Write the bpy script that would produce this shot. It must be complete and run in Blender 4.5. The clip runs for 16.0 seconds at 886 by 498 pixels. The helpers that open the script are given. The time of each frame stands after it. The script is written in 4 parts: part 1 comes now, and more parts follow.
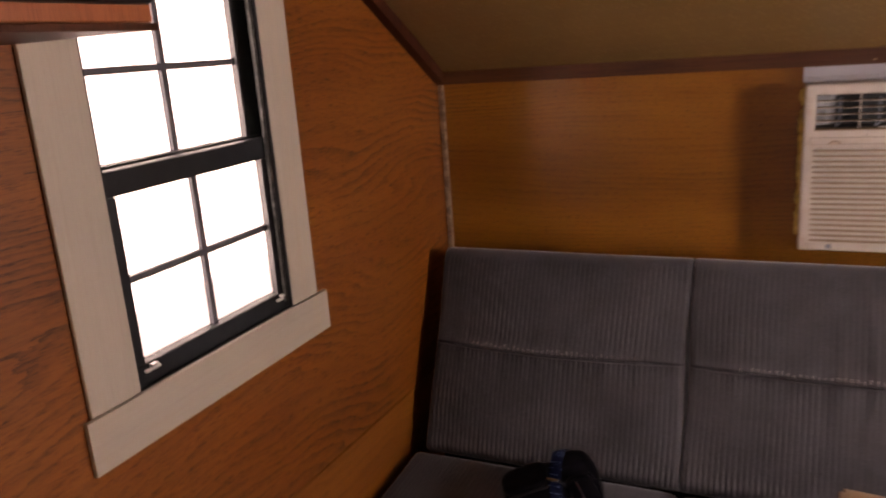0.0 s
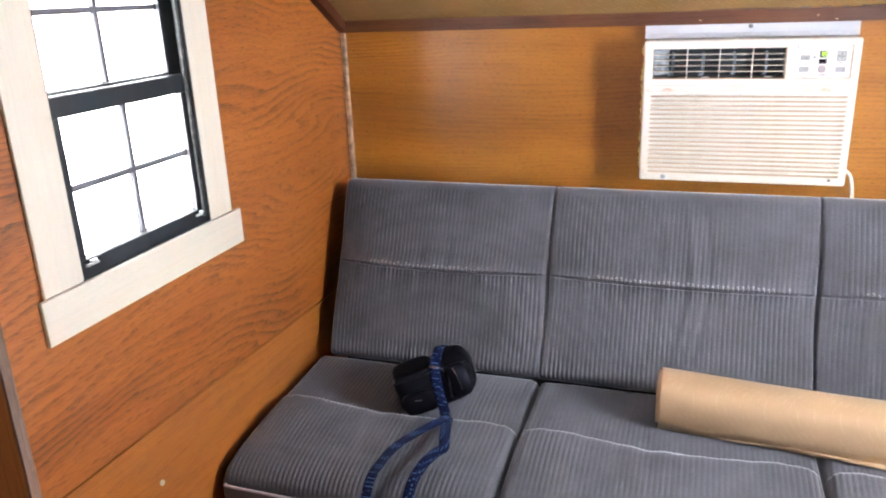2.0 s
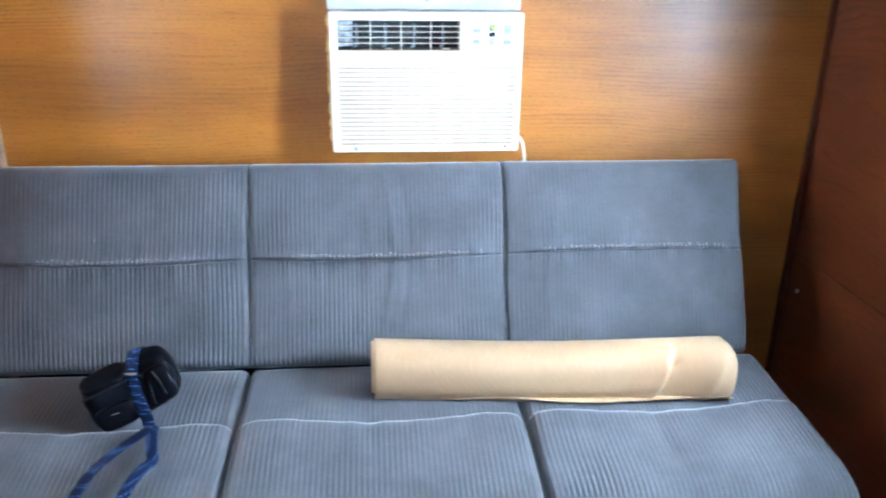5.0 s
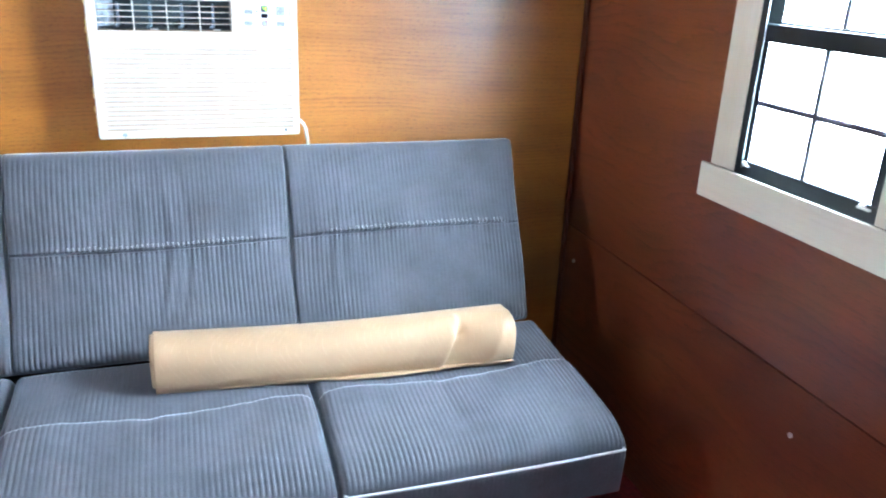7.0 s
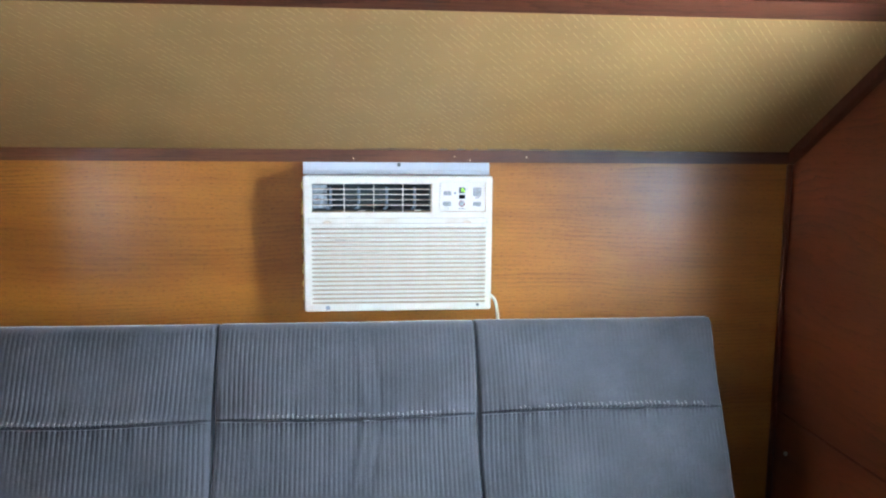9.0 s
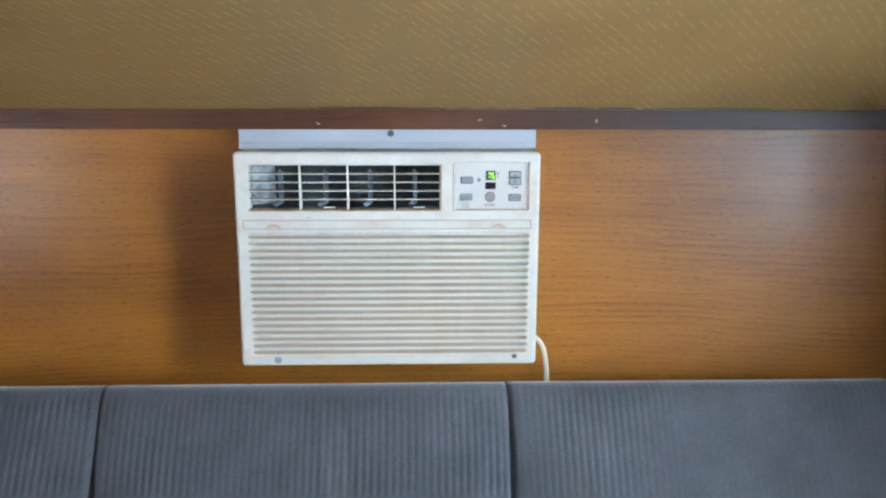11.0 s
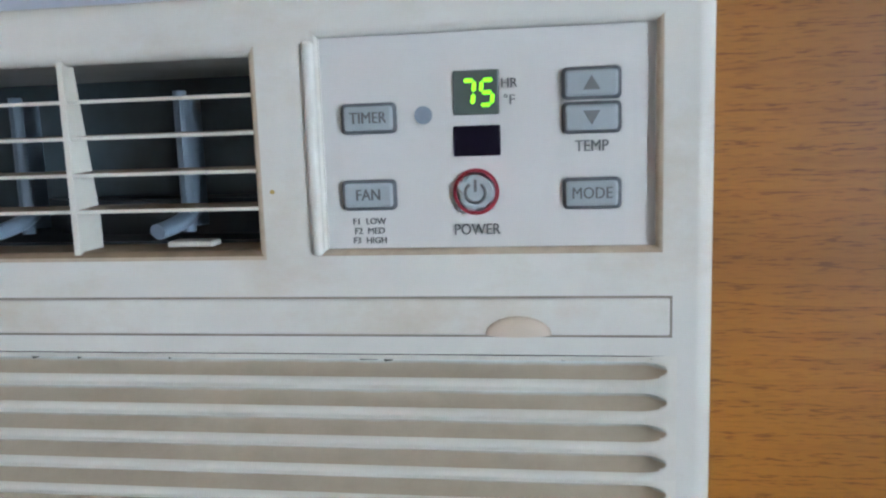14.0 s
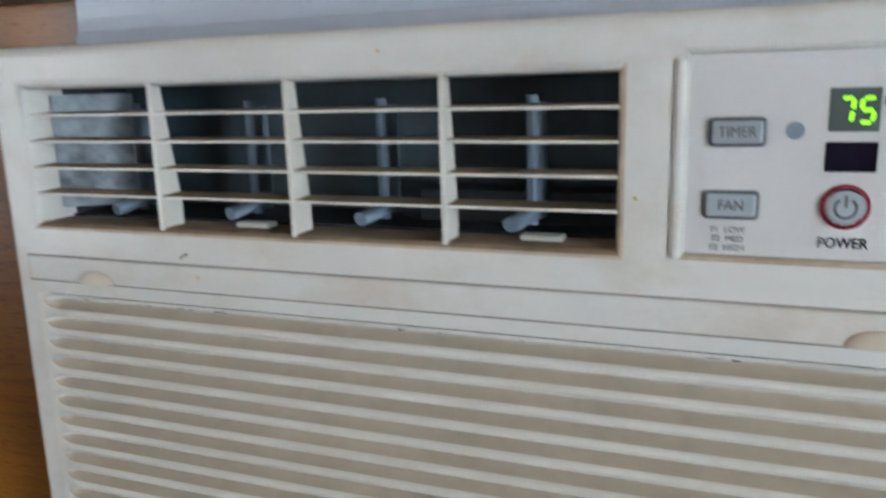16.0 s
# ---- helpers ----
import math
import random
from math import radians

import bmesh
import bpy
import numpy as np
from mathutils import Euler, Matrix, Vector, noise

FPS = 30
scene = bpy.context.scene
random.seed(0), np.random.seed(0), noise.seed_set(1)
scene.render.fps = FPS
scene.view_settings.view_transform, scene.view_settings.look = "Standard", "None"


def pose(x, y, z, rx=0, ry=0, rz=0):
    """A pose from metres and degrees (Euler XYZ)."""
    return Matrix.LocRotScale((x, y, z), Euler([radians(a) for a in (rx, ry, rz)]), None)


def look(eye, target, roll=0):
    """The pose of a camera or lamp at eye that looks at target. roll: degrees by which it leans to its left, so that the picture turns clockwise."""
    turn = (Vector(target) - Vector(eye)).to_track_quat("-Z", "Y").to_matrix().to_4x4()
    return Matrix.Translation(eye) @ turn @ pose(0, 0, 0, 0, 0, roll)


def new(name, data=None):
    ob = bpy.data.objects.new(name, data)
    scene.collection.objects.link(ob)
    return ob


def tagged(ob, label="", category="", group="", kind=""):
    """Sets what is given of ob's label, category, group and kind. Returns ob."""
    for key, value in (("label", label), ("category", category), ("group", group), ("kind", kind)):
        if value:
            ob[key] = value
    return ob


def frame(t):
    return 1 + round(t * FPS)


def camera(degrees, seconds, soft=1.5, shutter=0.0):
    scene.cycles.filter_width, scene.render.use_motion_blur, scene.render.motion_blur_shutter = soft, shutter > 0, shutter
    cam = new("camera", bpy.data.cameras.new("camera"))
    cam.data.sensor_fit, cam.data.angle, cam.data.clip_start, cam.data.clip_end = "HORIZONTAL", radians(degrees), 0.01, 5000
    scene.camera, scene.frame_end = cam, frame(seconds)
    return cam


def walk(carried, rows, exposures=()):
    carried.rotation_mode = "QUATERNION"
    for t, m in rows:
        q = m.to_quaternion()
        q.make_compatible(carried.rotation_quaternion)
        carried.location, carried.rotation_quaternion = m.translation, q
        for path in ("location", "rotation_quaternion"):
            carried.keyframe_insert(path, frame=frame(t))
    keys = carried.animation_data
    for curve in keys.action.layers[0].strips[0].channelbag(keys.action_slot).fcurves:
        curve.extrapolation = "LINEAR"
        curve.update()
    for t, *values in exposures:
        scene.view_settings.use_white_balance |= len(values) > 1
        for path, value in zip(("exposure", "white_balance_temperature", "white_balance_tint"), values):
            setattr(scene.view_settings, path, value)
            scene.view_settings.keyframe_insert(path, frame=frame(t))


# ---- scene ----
cam = camera(60.0, 16.0, 2.1, 0.5)
PATH = [
    (0, (-0.261, -1.736, 1.391), (-1.077, 0.017, 0.881), -4.1),
    (0.5, (-0.162, -1.874, 1.394), (-0.896, -0.073, 0.929), -2.0),
    (1, (-0.115, -1.957, 1.394), (-0.782, -0.157, 0.831), -3.1),
    (1.5, (-0.1, -1.977, 1.393), (-0.73, -0.182, 0.775), -3.1),
    (2, (-0.098, -1.98, 1.398), (-0.714, -0.187, 0.761), -2.3),
    (2.5, (-0.111, -1.984, 1.399), (-0.763, -0.202, 0.767), -1.9),
    (3, (-0.087, -1.976, 1.403), (-0.662, -0.173, 0.757), -0.8),
    (3.5, (-0.092, -1.956, 1.405), (-0.518, -0.115, 0.748), -0.8),
    (4, (-0.13, -1.924, 1.399), (-0.323, -0.057, 0.709), -2.1),
    (4.5, (-0.164, -1.912, 1.398), (-0.15, -0.043, 0.686), -1.4),
    (5, (-0.135, -1.923, 1.386), (0.038, -0.061, 0.677), 0.7),
    (7.5, (-0.043, -1.97, 1.34), (0.602, -0.203, 0.661), 2.2),
    (8, (-0.053, -1.97, 1.345), (0.442, -0.097, 0.844), -0.6),
    (8.5, (-0.07, -1.959, 1.337), (0.181, 0.006, 1.064), 0.9),
    (9, (-0.084, -1.927, 1.337), (0.115, 0.046, 1.073), 0.4),
    (11.5, (0.113, -0.99, 1.341), (0.053, 0.961, 0.905), -0.1),
    (12, (0.163, -0.814, 1.327), (-0.066, 1.112, 0.839), -0.2),
    (12.5, (0.157, -0.594, 1.305), (-0.004, 1.337, 0.811), -1.5),
    (13, (0.146, -0.416, 1.309), (0.097, 1.524, 0.825), -2.0),
    (13.5, (0.183, -0.312, 1.237), (-0.006, 1.66, 0.967), -1.9),
    (14, (0.184, -0.259, 1.213), (-0.103, 1.7, 0.929), -1.9),
    (14.5, (0.181, -0.248, 1.207), (-0.12, 1.705, 0.898), -1.4),
    (15, (0.169, -0.25, 1.211), (-0.207, 1.683, 0.857), -1.9),
    (15.5, (0.144, -0.266, 1.226), (-0.461, 1.573, 0.725), -2.2),
    (16, (0.121, -0.294, 1.239), (-0.58, 1.534, 0.828), -1.5),
]
walk(cam, [(t, look(eye, target, roll)) for t, eye, target, roll in PATH], [
    (0.0, -1.74, 9000, 41), (0.5, -1.22, 8500, 32), (1.0, -0.52, 7400, 24), (1.5, -0.02, 6750, 18), (2.5, 0.54, 6050, 12), (3.5, 0.64, 5600, 5), (4.0, 0.74, 5280, 2), (4.5, 0.91, 5020, -1), (5.0, 0.86, 5000, -1),
    (7.5, 0.86, 5070, 1), (8.0, 0.7, 5130, 0), (8.5, 0.31, 5250, 1), (9.0, 0.06, 5300, 1), (11.5, -0.5, 5350, -1), (12.5, -0.76, 5280, -2), (13.0, -0.86, 5350, -1), (13.5, -0.96, 5450, 1), (14.0, -1.12, 5500, 2), (14.5, -1.27, 5600, 2), (15.5, -1.3, 5680, 3), (16.0, -1.18, 5750, 3)])

# ---- light ----
world = bpy.data.worlds.new("sky")
scene.world = world
world.use_nodes = True
wn = world.node_tree
sky = wn.nodes.new("ShaderNodeTexSky")
sky.sky_type, sky.sun_disc = "NISHITA", False
sky.sun_elevation, sky.sun_rotation = radians(50), radians(100)
wn.links.new(sky.outputs["Color"], wn.nodes["Background"].inputs["Color"])
wn.nodes["Background"].inputs["Strength"].default_value = 0.1


def daylight(name, at, target, wide, high, watts, colour):
    """Sky light that falls through an opening."""
    lamp = bpy.data.lights.new(name, "AREA")
    lamp.shape, lamp.size, lamp.size_y = "RECTANGLE", wide, high
    lamp.energy, lamp.color = watts, colour
    ob = new(name, lamp)
    ob.matrix_world = look(at, target)
    return ob


XL, XR, YB, YR = -1.086, 1.077, 0.085, -3.2      # inner faces of the walls
# the sky's light falls in at a slant
daylight("daylight", (XL - 0.24, -0.813, 1.31), (0, -0.78, 0.86), 1.9, 0.85, 60, (1.0, 1.0, 1.0))
daylight("daylight", (XR + 0.24, -0.813, 1.31), (0, -0.78, 0.86), 1.9, 0.85, 530, (0.97, 0.985, 1.0))
# lamp in an assumed, unseen doorway, added to light the front faces
daylight("daylight", (0.05, YR - 0.12, 1.0), (0.05, 0, 1.0), 0.85, 1.9, 4.5, (0.86, 0.94, 1.0))


# ---- materials ----
def shader(name, rough=0.5, colour=(0.5, 0.5, 0.5), **more):
    m = bpy.data.materials.new(name)
    m.use_nodes = True
    p = m.node_tree.nodes["Principled BSDF"]
    p.inputs["Base Color"].default_value = (*colour, 1)
    p.inputs["Roughness"].default_value = rough
    for k, v in more.items():
        p.inputs[k.replace("_", " ")].default_value = v
    return m, m.node_tree, p


def node(nt, kind, **more):
    n = nt.nodes.new("ShaderNode" + kind)
    for k, v in more.items():
        n.inputs[k.replace("_", " ")].default_value = v
    return n


def coords(nt, scale=(1, 1, 1), turn=(0, 0, 0)):
    tc = nt.nodes.new("ShaderNodeTexCoord")
    mp = nt.nodes.new("ShaderNodeMapping")
    mp.inputs["Scale"].default_value = scale
    mp.inputs["Rotation"].default_value = turn
    nt.links.new(tc.outputs["Object"], mp.inputs["Vector"])
    return mp.outputs["Vector"]


def ramp(nt, fac, stops):
    r = nt.nodes.new("ShaderNodeValToRGB")
    e = r.color_ramp.elements
    while len(e) < len(stops):
        e.new(0.5)
    for el, (pos, col) in zip(e, stops):
        el.position, el.color = pos, (*col, 1)
    nt.links.new(fac, r.inputs["Fac"])
    return r.outputs["Color"]


def mix(nt, fac, a, b, how="MIX"):
    m = nt.nodes.new("ShaderNodeMix")
    m.data_type, m.blend_type = "RGBA", how
    for sock, v in ((m.inputs[0], fac), (m.inputs[6], a), (m.inputs[7], b)):
        if isinstance(v, (int, float)):
            sock.default_value = v
        elif isinstance(v, tuple):
            sock.default_value = (*v, 1)
        else:
            nt.links.new(v, sock)
    return m.outputs[2]


def bump(nt, p, height, strength=0.2, distance=0.002):
    b = node(nt, "Bump", Strength=strength, Distance=distance)
    nt.links.new(height, b.inputs["Height"])
    nt.links.new(b.outputs["Normal"], p.inputs["Normal"])
    return b


def wood(name, dark, mid, light, grain="x", figure=0.5, rough=0.38, coat=0.35, coat_rough=0.2, lines=60.0, wander=5.0, pores=0.55, ticks=(34.0, 1000.0), bands=1.0):
    """Varnished plywood: drifting tone, long wavering growth lines in patches, and short pores along the grain."""
    m, nt, p = shader(name, rough, Coat_Weight=coat, Coat_Roughness=coat_rough)
    g = {"x": 0, "y": 1, "z": 2}[grain]

    def along(a, c):
        q = [c, c, c]
        q[g] = a
        return coords(nt, q)

    def noisy(a, c, detail, rough_, dist=0.0):
        n = node(nt, "TexNoise", Scale=1.0, Detail=detail, Roughness=rough_, Distortion=dist)
        nt.links.new(along(a, c), n.inputs["Vector"])
        return n.outputs["Fac"]

    def math(op, a, b=0.0):
        n = nt.nodes.new("ShaderNodeMath")
        n.operation = op
        for k, q in ((n.inputs[0], a), (n.inputs[1], b)):
            if isinstance(q, (int, float)):
                k.default_value = q
            else:
                nt.links.new(q, k)
        return n.outputs[0]
    broad = noisy(0.9, 3.6, 3.0, 0.55, 0.4)
    bend = noisy(0.75, 2.3, 2.0, 0.45)
    ragged = noisy(7.0, 45.0, 3.0, 0.7)
    sep = nt.nodes.new("ShaderNodeSeparateXYZ")
    nt.links.new(coords(nt), sep.inputs[0])
    others = [k for k in (0, 1, 2) if k != g]
    across = math("ADD", sep.outputs[others[0]], sep.outputs[others[1]])
    phase = math("ADD", math("ADD", math("MULTIPLY", across, lines), math("MULTIPLY", bend, wander * 6.0)), math("MULTIPLY", ragged, 1.6))
    ring = math("POWER", math("FRACT", phase), 3.0)
    patch = node(nt, "MapRange", From_Min=0.44, From_Max=0.64)
    nt.links.new(noisy(1.5, 8.0, 4.0, 0.65, 0.4), patch.inputs["Value"])
    pore = noisy(*ticks, 2.0, 0.6)
    open_grain = node(nt, "MapRange", From_Min=0.25, From_Max=0.75, To_Min=0.3, To_Max=1.0)
    nt.links.new(math("FRACT", phase), open_grain.inputs["Value"])
    base = ramp(nt, broad, [(0.3, mid), (0.70, light)])
    amount = math("MULTIPLY", math("MULTIPLY", ring, patch.outputs["Result"]), figure)
    c1 = mix(nt, amount, base, dark)
    pc = ramp(nt, pore, [(0.36, (0.34, 0.27, 0.23)), (0.50, (1, 1, 1))])
    band = ramp(nt, noisy(0.8, 17.0, 3.0, 0.6, 0.5), [(0.32, (0.74, 0.70, 0.66)), (0.5, (1, 1, 1)), (0.7, (1.12, 1.14, 1.16))])
    c1 = mix(nt, min(1.0, figure * bands), c1, band, "MULTIPLY")
    fleck = ramp(nt, noisy(7.0, 170.0, 3.0, 0.65, 0.3), [(0.36, (0.50, 0.40, 0.34)), (0.50, (1, 1, 1))])
    c1 = mix(nt, min(1.0, figure * 0.75 * bands), c1, fleck, "MULTIPLY")
    c2 = mix(nt, math("MULTIPLY", pores, open_grain.outputs["Result"]), c1, pc, "MULTIPLY")
    nt.links.new(c2, p.inputs["Base Color"])
    bump(nt, p, pore, 0.10, 0.0005)
    rr = node(nt, "MapRange", To_Min=rough - 0.05, To_Max=rough + 0.12)
    nt.links.new(broad, rr.inputs["Value"])
    nt.links.new(rr.outputs["Result"], p.inputs["Roughness"])
    return m


def mottled(name, colour, rough=0.5, spread=0.12, scale=20.0, bumps=0.0, stain=None, stain_amount=0.0, **more):
    """A paint or plastic with faint blotches and optional grime."""
    m, nt, p = shader(name, rough, **more)
    n1 = node(nt, "TexNoise", Scale=scale, Detail=4.0)
    info = nt.nodes.new("ShaderNodeObjectInfo")
    far = node(nt, "Math")
    far.operation = "MULTIPLY"
    far.inputs[1].default_value = 7.0
    nt.links.new(info.outputs["Random"], far.inputs[0])

    def shifted(scale_):
        a = nt.nodes.new("ShaderNodeVectorMath")
        a.operation = "ADD"
        nt.links.new(coords(nt, scale_), a.inputs[0])
        nt.links.new(far.outputs[0], a.inputs[1])
        return a.outputs[0]
    nt.links.new(shifted((1, 1, 1)), n1.inputs["Vector"])
    lo, hi = tuple(c * (1 - spread) for c in colour), tuple(min(1, c * (1 + spread)) for c in colour)
    col = ramp(nt, n1.outputs["Fac"], [(0.3, lo), (0.7, hi)])
    if stain:
        n2 = node(nt, "TexNoise", Scale=scale * 0.35, Detail=6.0, Roughness=0.7)
        nt.links.new(shifted((1, 1, 1.7)), n2.inputs["Vector"])
        f = ramp(nt, n2.outputs["Fac"], [(0.5, (0, 0, 0)), (0.75, (stain_amount,) * 3)])
        col = mix(nt, f, col, stain)
    nt.links.new(col, p.inputs["Base Color"])
    if bumps:
        n3 = node(nt, "TexNoise", Scale=scale * 30, Detail=2.0)
        nt.links.new(coords(nt), n3.inputs["Vector"])
        bump(nt, p, n3.outputs["Fac"], bumps, 0.0006)
    return m


def glow(name, colour, strength):
    m, nt, p = shader(name, 0.5, colour)
    p.inputs["Emission Color"].default_value = (*colour, 1)
    p.inputs["Emission Strength"].default_value = strength
    return m


BACK_WOOD = wood("back_panel_wood", (0.090, 0.029, 0.004), (0.210, 0.077, 0.007), (0.43, 0.172, 0.016), "x", 0.45, 0.38, 0.55, 0.25, 90.0, 2.4, 0.65, (85.0, 800.0), 0.55)
SIDE_WOOD = wood("side_panel_wood", (0.040, 0.010, 0.003), (0.200, 0.058, 0.010), (0.36, 0.120, 0.020), "y", 0.82, 0.40, 0.4, 0.22, 40.0, 5.2, 0.95, (40.0, 650.0), 0.5)
SIDE_PLAIN = wood("lower_panel_wood", (0.10, 0.030, 0.006), (0.245, 0.082, 0.014), (0.36, 0.128, 0.022), "y", 0.35, 0.40, 0.4, 0.22, 40.0, 3.0)
# east wall: side wood made redder and darker, shade painted into the colour
EAST_SHADED_WOOD = wood("east_shaded_wood", (0.030, 0.007, 0.003), (0.074, 0.016, 0.007), (0.18, 0.047, 0.015), "y", 0.6, 0.34, 0.6, 0.2, 26.0, 4.0, 0.5, (40.0, 650.0), 0.5)
TRIM_WOOD = wood("stained_trim_wood", (0.022, 0.006, 0.003), (0.052, 0.015, 0.007), (0.090, 0.028, 0.012), "x", 0.7, 0.5, 0.0, 0.3)
EAVE_WOOD = wood("worn_trim_wood", (0.018, 0.005, 0.002), (0.046, 0.013, 0.005), (0.135, 0.046, 0.014), "x", 0.8, 0.48, 0.1, 0.3, 120.0, 2.0, 0.5)
TRIM_WOOD_Z = wood("stained_upright_wood", (0.022, 0.006, 0.003), (0.058, 0.016, 0.008), (0.105, 0.034, 0.014), "z", 0.7, 0.5, 0.0, 0.3)
POST_WOOD = wood("post_wood", (0.16, 0.055, 0.014), (0.31, 0.120, 0.026), (0.46, 0.190, 0.044), "z", 0.5, 0.42, 0.25, 0.25)
EDGE_WOOD = wood("raw_edge_wood", (0.035, 0.018, 0.010), (0.085, 0.048, 0.028), (0.15, 0.09, 0.055), "z", 0.6, 0.6, 0.0, 0.3)
for m in (TRIM_WOOD, TRIM_WOOD_Z):
    m.node_tree.nodes["Principled BSDF"].inputs["Specular IOR Level"].default_value = 0.2
CABINET_WOOD = wood("cabinet_wood", (0.16, 0.035, 0.012), (0.36, 0.10, 0.035), (0.44, 0.14, 0.05), "z", 0.4, 0.35, 0.4, 0.2)
CASING = wood("whitewashed_upright", (0.46, 0.44, 0.355), (0.545, 0.53, 0.445), (0.60, 0.585, 0.50), "z", 0.10, 0.5, 0.0, 0.3, 90.0, 1.5, 0.05)
CASING_Y = wood("whitewashed_apron", (0.46, 0.44, 0.355), (0.545, 0.53, 0.445), (0.60, 0.585, 0.50), "y", 0.10, 0.5, 0.0, 0.3, 90.0, 1.5, 0.05)
SASH = mottled("dark_bronze_sash", (0.014, 0.018, 0.022), 0.5, 0.2, 30, 0.05, Specular_IOR_Level=0.25)
GRID = mottled("grey_muntin", (0.10, 0.105, 0.125), 0.45, 0.15, 30)
TRACK = mottled("weathered_track", (0.035, 0.042, 0.042), 0.6, 0.4, 90, 0.2, (0.20, 0.21, 0.20), 0.7)
CHROME = mottled("chrome", (0.75, 0.75, 0.75), 0.2, 0.1, 60, Metallic=1.0)
LATCH = mottled("bright_latch", (0.66, 0.67, 0.66), 0.25, 0.1, 60)
STEEL = mottled("dull_steel", (0.45, 0.45, 0.46), 0.4, 0.15, 200, Metallic=0.35)
AC_WHITE = mottled("cream_plastic", (0.715, 0.705, 0.66), 0.24, 0.03, 38, 0.03, (0.55, 0.455, 0.33), 0.5)
AC_GRILLE = mottled("yellowed_plastic", (0.70, 0.68, 0.62), 0.40, 0.05, 25, 0.06, (0.52, 0.44, 0.33), 0.40)
GROOVE = mottled("groove_tan", (0.26, 0.23, 0.19), 0.7, 0.2, 60)
SCREW_DARK = mottled("dark_screw", (0.10, 0.11, 0.13), 0.4, 0.3, 200, Metallic=0.4)
GRIME = mottled("tan_grime", (0.52, 0.43, 0.32), 0.6, 0.2, 60, 0.1, (0.25, 0.17, 0.10), 0.7)
GRIME_DARK = mottled("dark_grime", (0.10, 0.10, 0.09), 0.8, 0.4, 90)
DUST = mottled("brown_dust", (0.25, 0.18, 0.115), 0.85, 0.25, 60, 0.3)
AC_PANEL = mottled("panel_film", (0.68, 0.67, 0.655), 0.45, 0.02, 12)
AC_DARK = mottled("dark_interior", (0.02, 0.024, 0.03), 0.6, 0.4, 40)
AC_VANE = mottled("grey_vane", (0.16, 0.205, 0.27), 0.5, 0.15, 60)
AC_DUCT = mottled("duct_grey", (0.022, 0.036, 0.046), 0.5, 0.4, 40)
DEFLECTOR = mottled("dusty_plate", (0.27, 0.31, 0.35), 0.6, 0.5, 70, 0.3, (0.02, 0.02, 0.02), 1.0)
NOTCH = mottled("notch_tan", (0.66, 0.57, 0.47), 0.25, 0.08, 60)
STRIP = mottled("white_metal", (0.52, 0.57, 0.66), 0.25, 0.03, 10)
KEY = mottled("key_grey", (0.37, 0.41, 0.44), 0.45, 0.05, 60)
KEY_RIM = mottled("key_rim", (0.115, 0.125, 0.14), 0.5, 0.05, 60)
INK = mottled("ink", (0.15, 0.155, 0.16), 0.6, 0.05, 60)
RED = mottled("red_ring", (0.25, 0.022, 0.036), 0.45, 0.05, 60)
BADGE = mottled("badge_grey", (0.24, 0.28, 0.34), 0.35, 0.1, 200)
SCREEN = mottled("display_window", (0.075, 0.09, 0.085), 0.3, 0.05, 60)
BLACK = mottled("receiver_black", (0.006, 0.004, 0.010), 0.3, 0.1, 60, Specular_IOR_Level=0.08)
DIGIT = glow("green_digits", (0.42, 1.0, 0.02), 1.7)
CORD = mottled("cord_white", (0.72, 0.72, 0.68), 0.45, 0.05, 60)
FOAM = mottled("yellow_foam", (0.62, 0.45, 0.12), 0.6, 0.35, 60, 0.4)
BAG = mottled("black_nylon", (0.0020, 0.0023, 0.0042), 0.5, 0.3, 30, 0.3, Specular_IOR_Level=0.06)
PIPING = mottled("nylon_piping", (0.006, 0.007, 0.010), 0.35, 0.2, 60, Specular_IOR_Level=0.25)
CARPET = mottled("red_carpet", (0.16, 0.012, 0.016), 0.95, 0.4, 60, 0.9)
RADIO_BLACK = mottled("radio_black", (0.012, 0.011, 0.016), 0.3, 0.2, 40)
ORANGE = glow("orange_display", (1.0, 0.16, 0.04), 1.0)
RAW_WOOD = mottled("bare_wood", (0.36, 0.26, 0.18), 0.7, 0.4, 50, 0.4, (0.07, 0.025, 0.012), 1.0)
CRUMB = mottled("dried_putty", (0.50, 0.38, 0.26), 0.7, 0.2, 90, 0.2)
GLASS = shader("window_glass", 0.0, (1, 1, 1), Transmission_Weight=1.0, IOR=1.01)[0]
OUTSIDE = glow("bright_haze", (1.0, 1.0, 1.0), 4.0)


def corduroy():
    m, nt, p = shader("grey_corduroy", 0.85, Sheen_Weight=0.85, Sheen_Roughness=0.32)
    n1 = node(nt, "TexNoise", Scale=7.0, Detail=4.0, Roughness=0.6)
    nt.links.new(coords(nt), n1.inputs["Vector"])
    n2 = node(nt, "TexNoise", Scale=420.0, Detail=2.0)
    nt.links.new(coords(nt), n2.inputs["Vector"])
    c = ramp(nt, n1.outputs["Fac"], [(0.3, (0.047, 0.051, 0.062)), (0.7, (0.086, 0.092, 0.111))])
    f = ramp(nt, n2.outputs["Fac"], [(0.3, (0.72, 0.72, 0.72)), (0.7, (1.12, 1.12, 1.12))])
    nt.links.new(mix(nt, 1.0, c, f, "MULTIPLY"), p.inputs["Base Color"])
    p.inputs["Sheen Tint"].default_value = (0.8, 0.85, 1.0, 1)
    bump(nt, p, n2.outputs["Fac"], 0.5, 0.001)
    return m


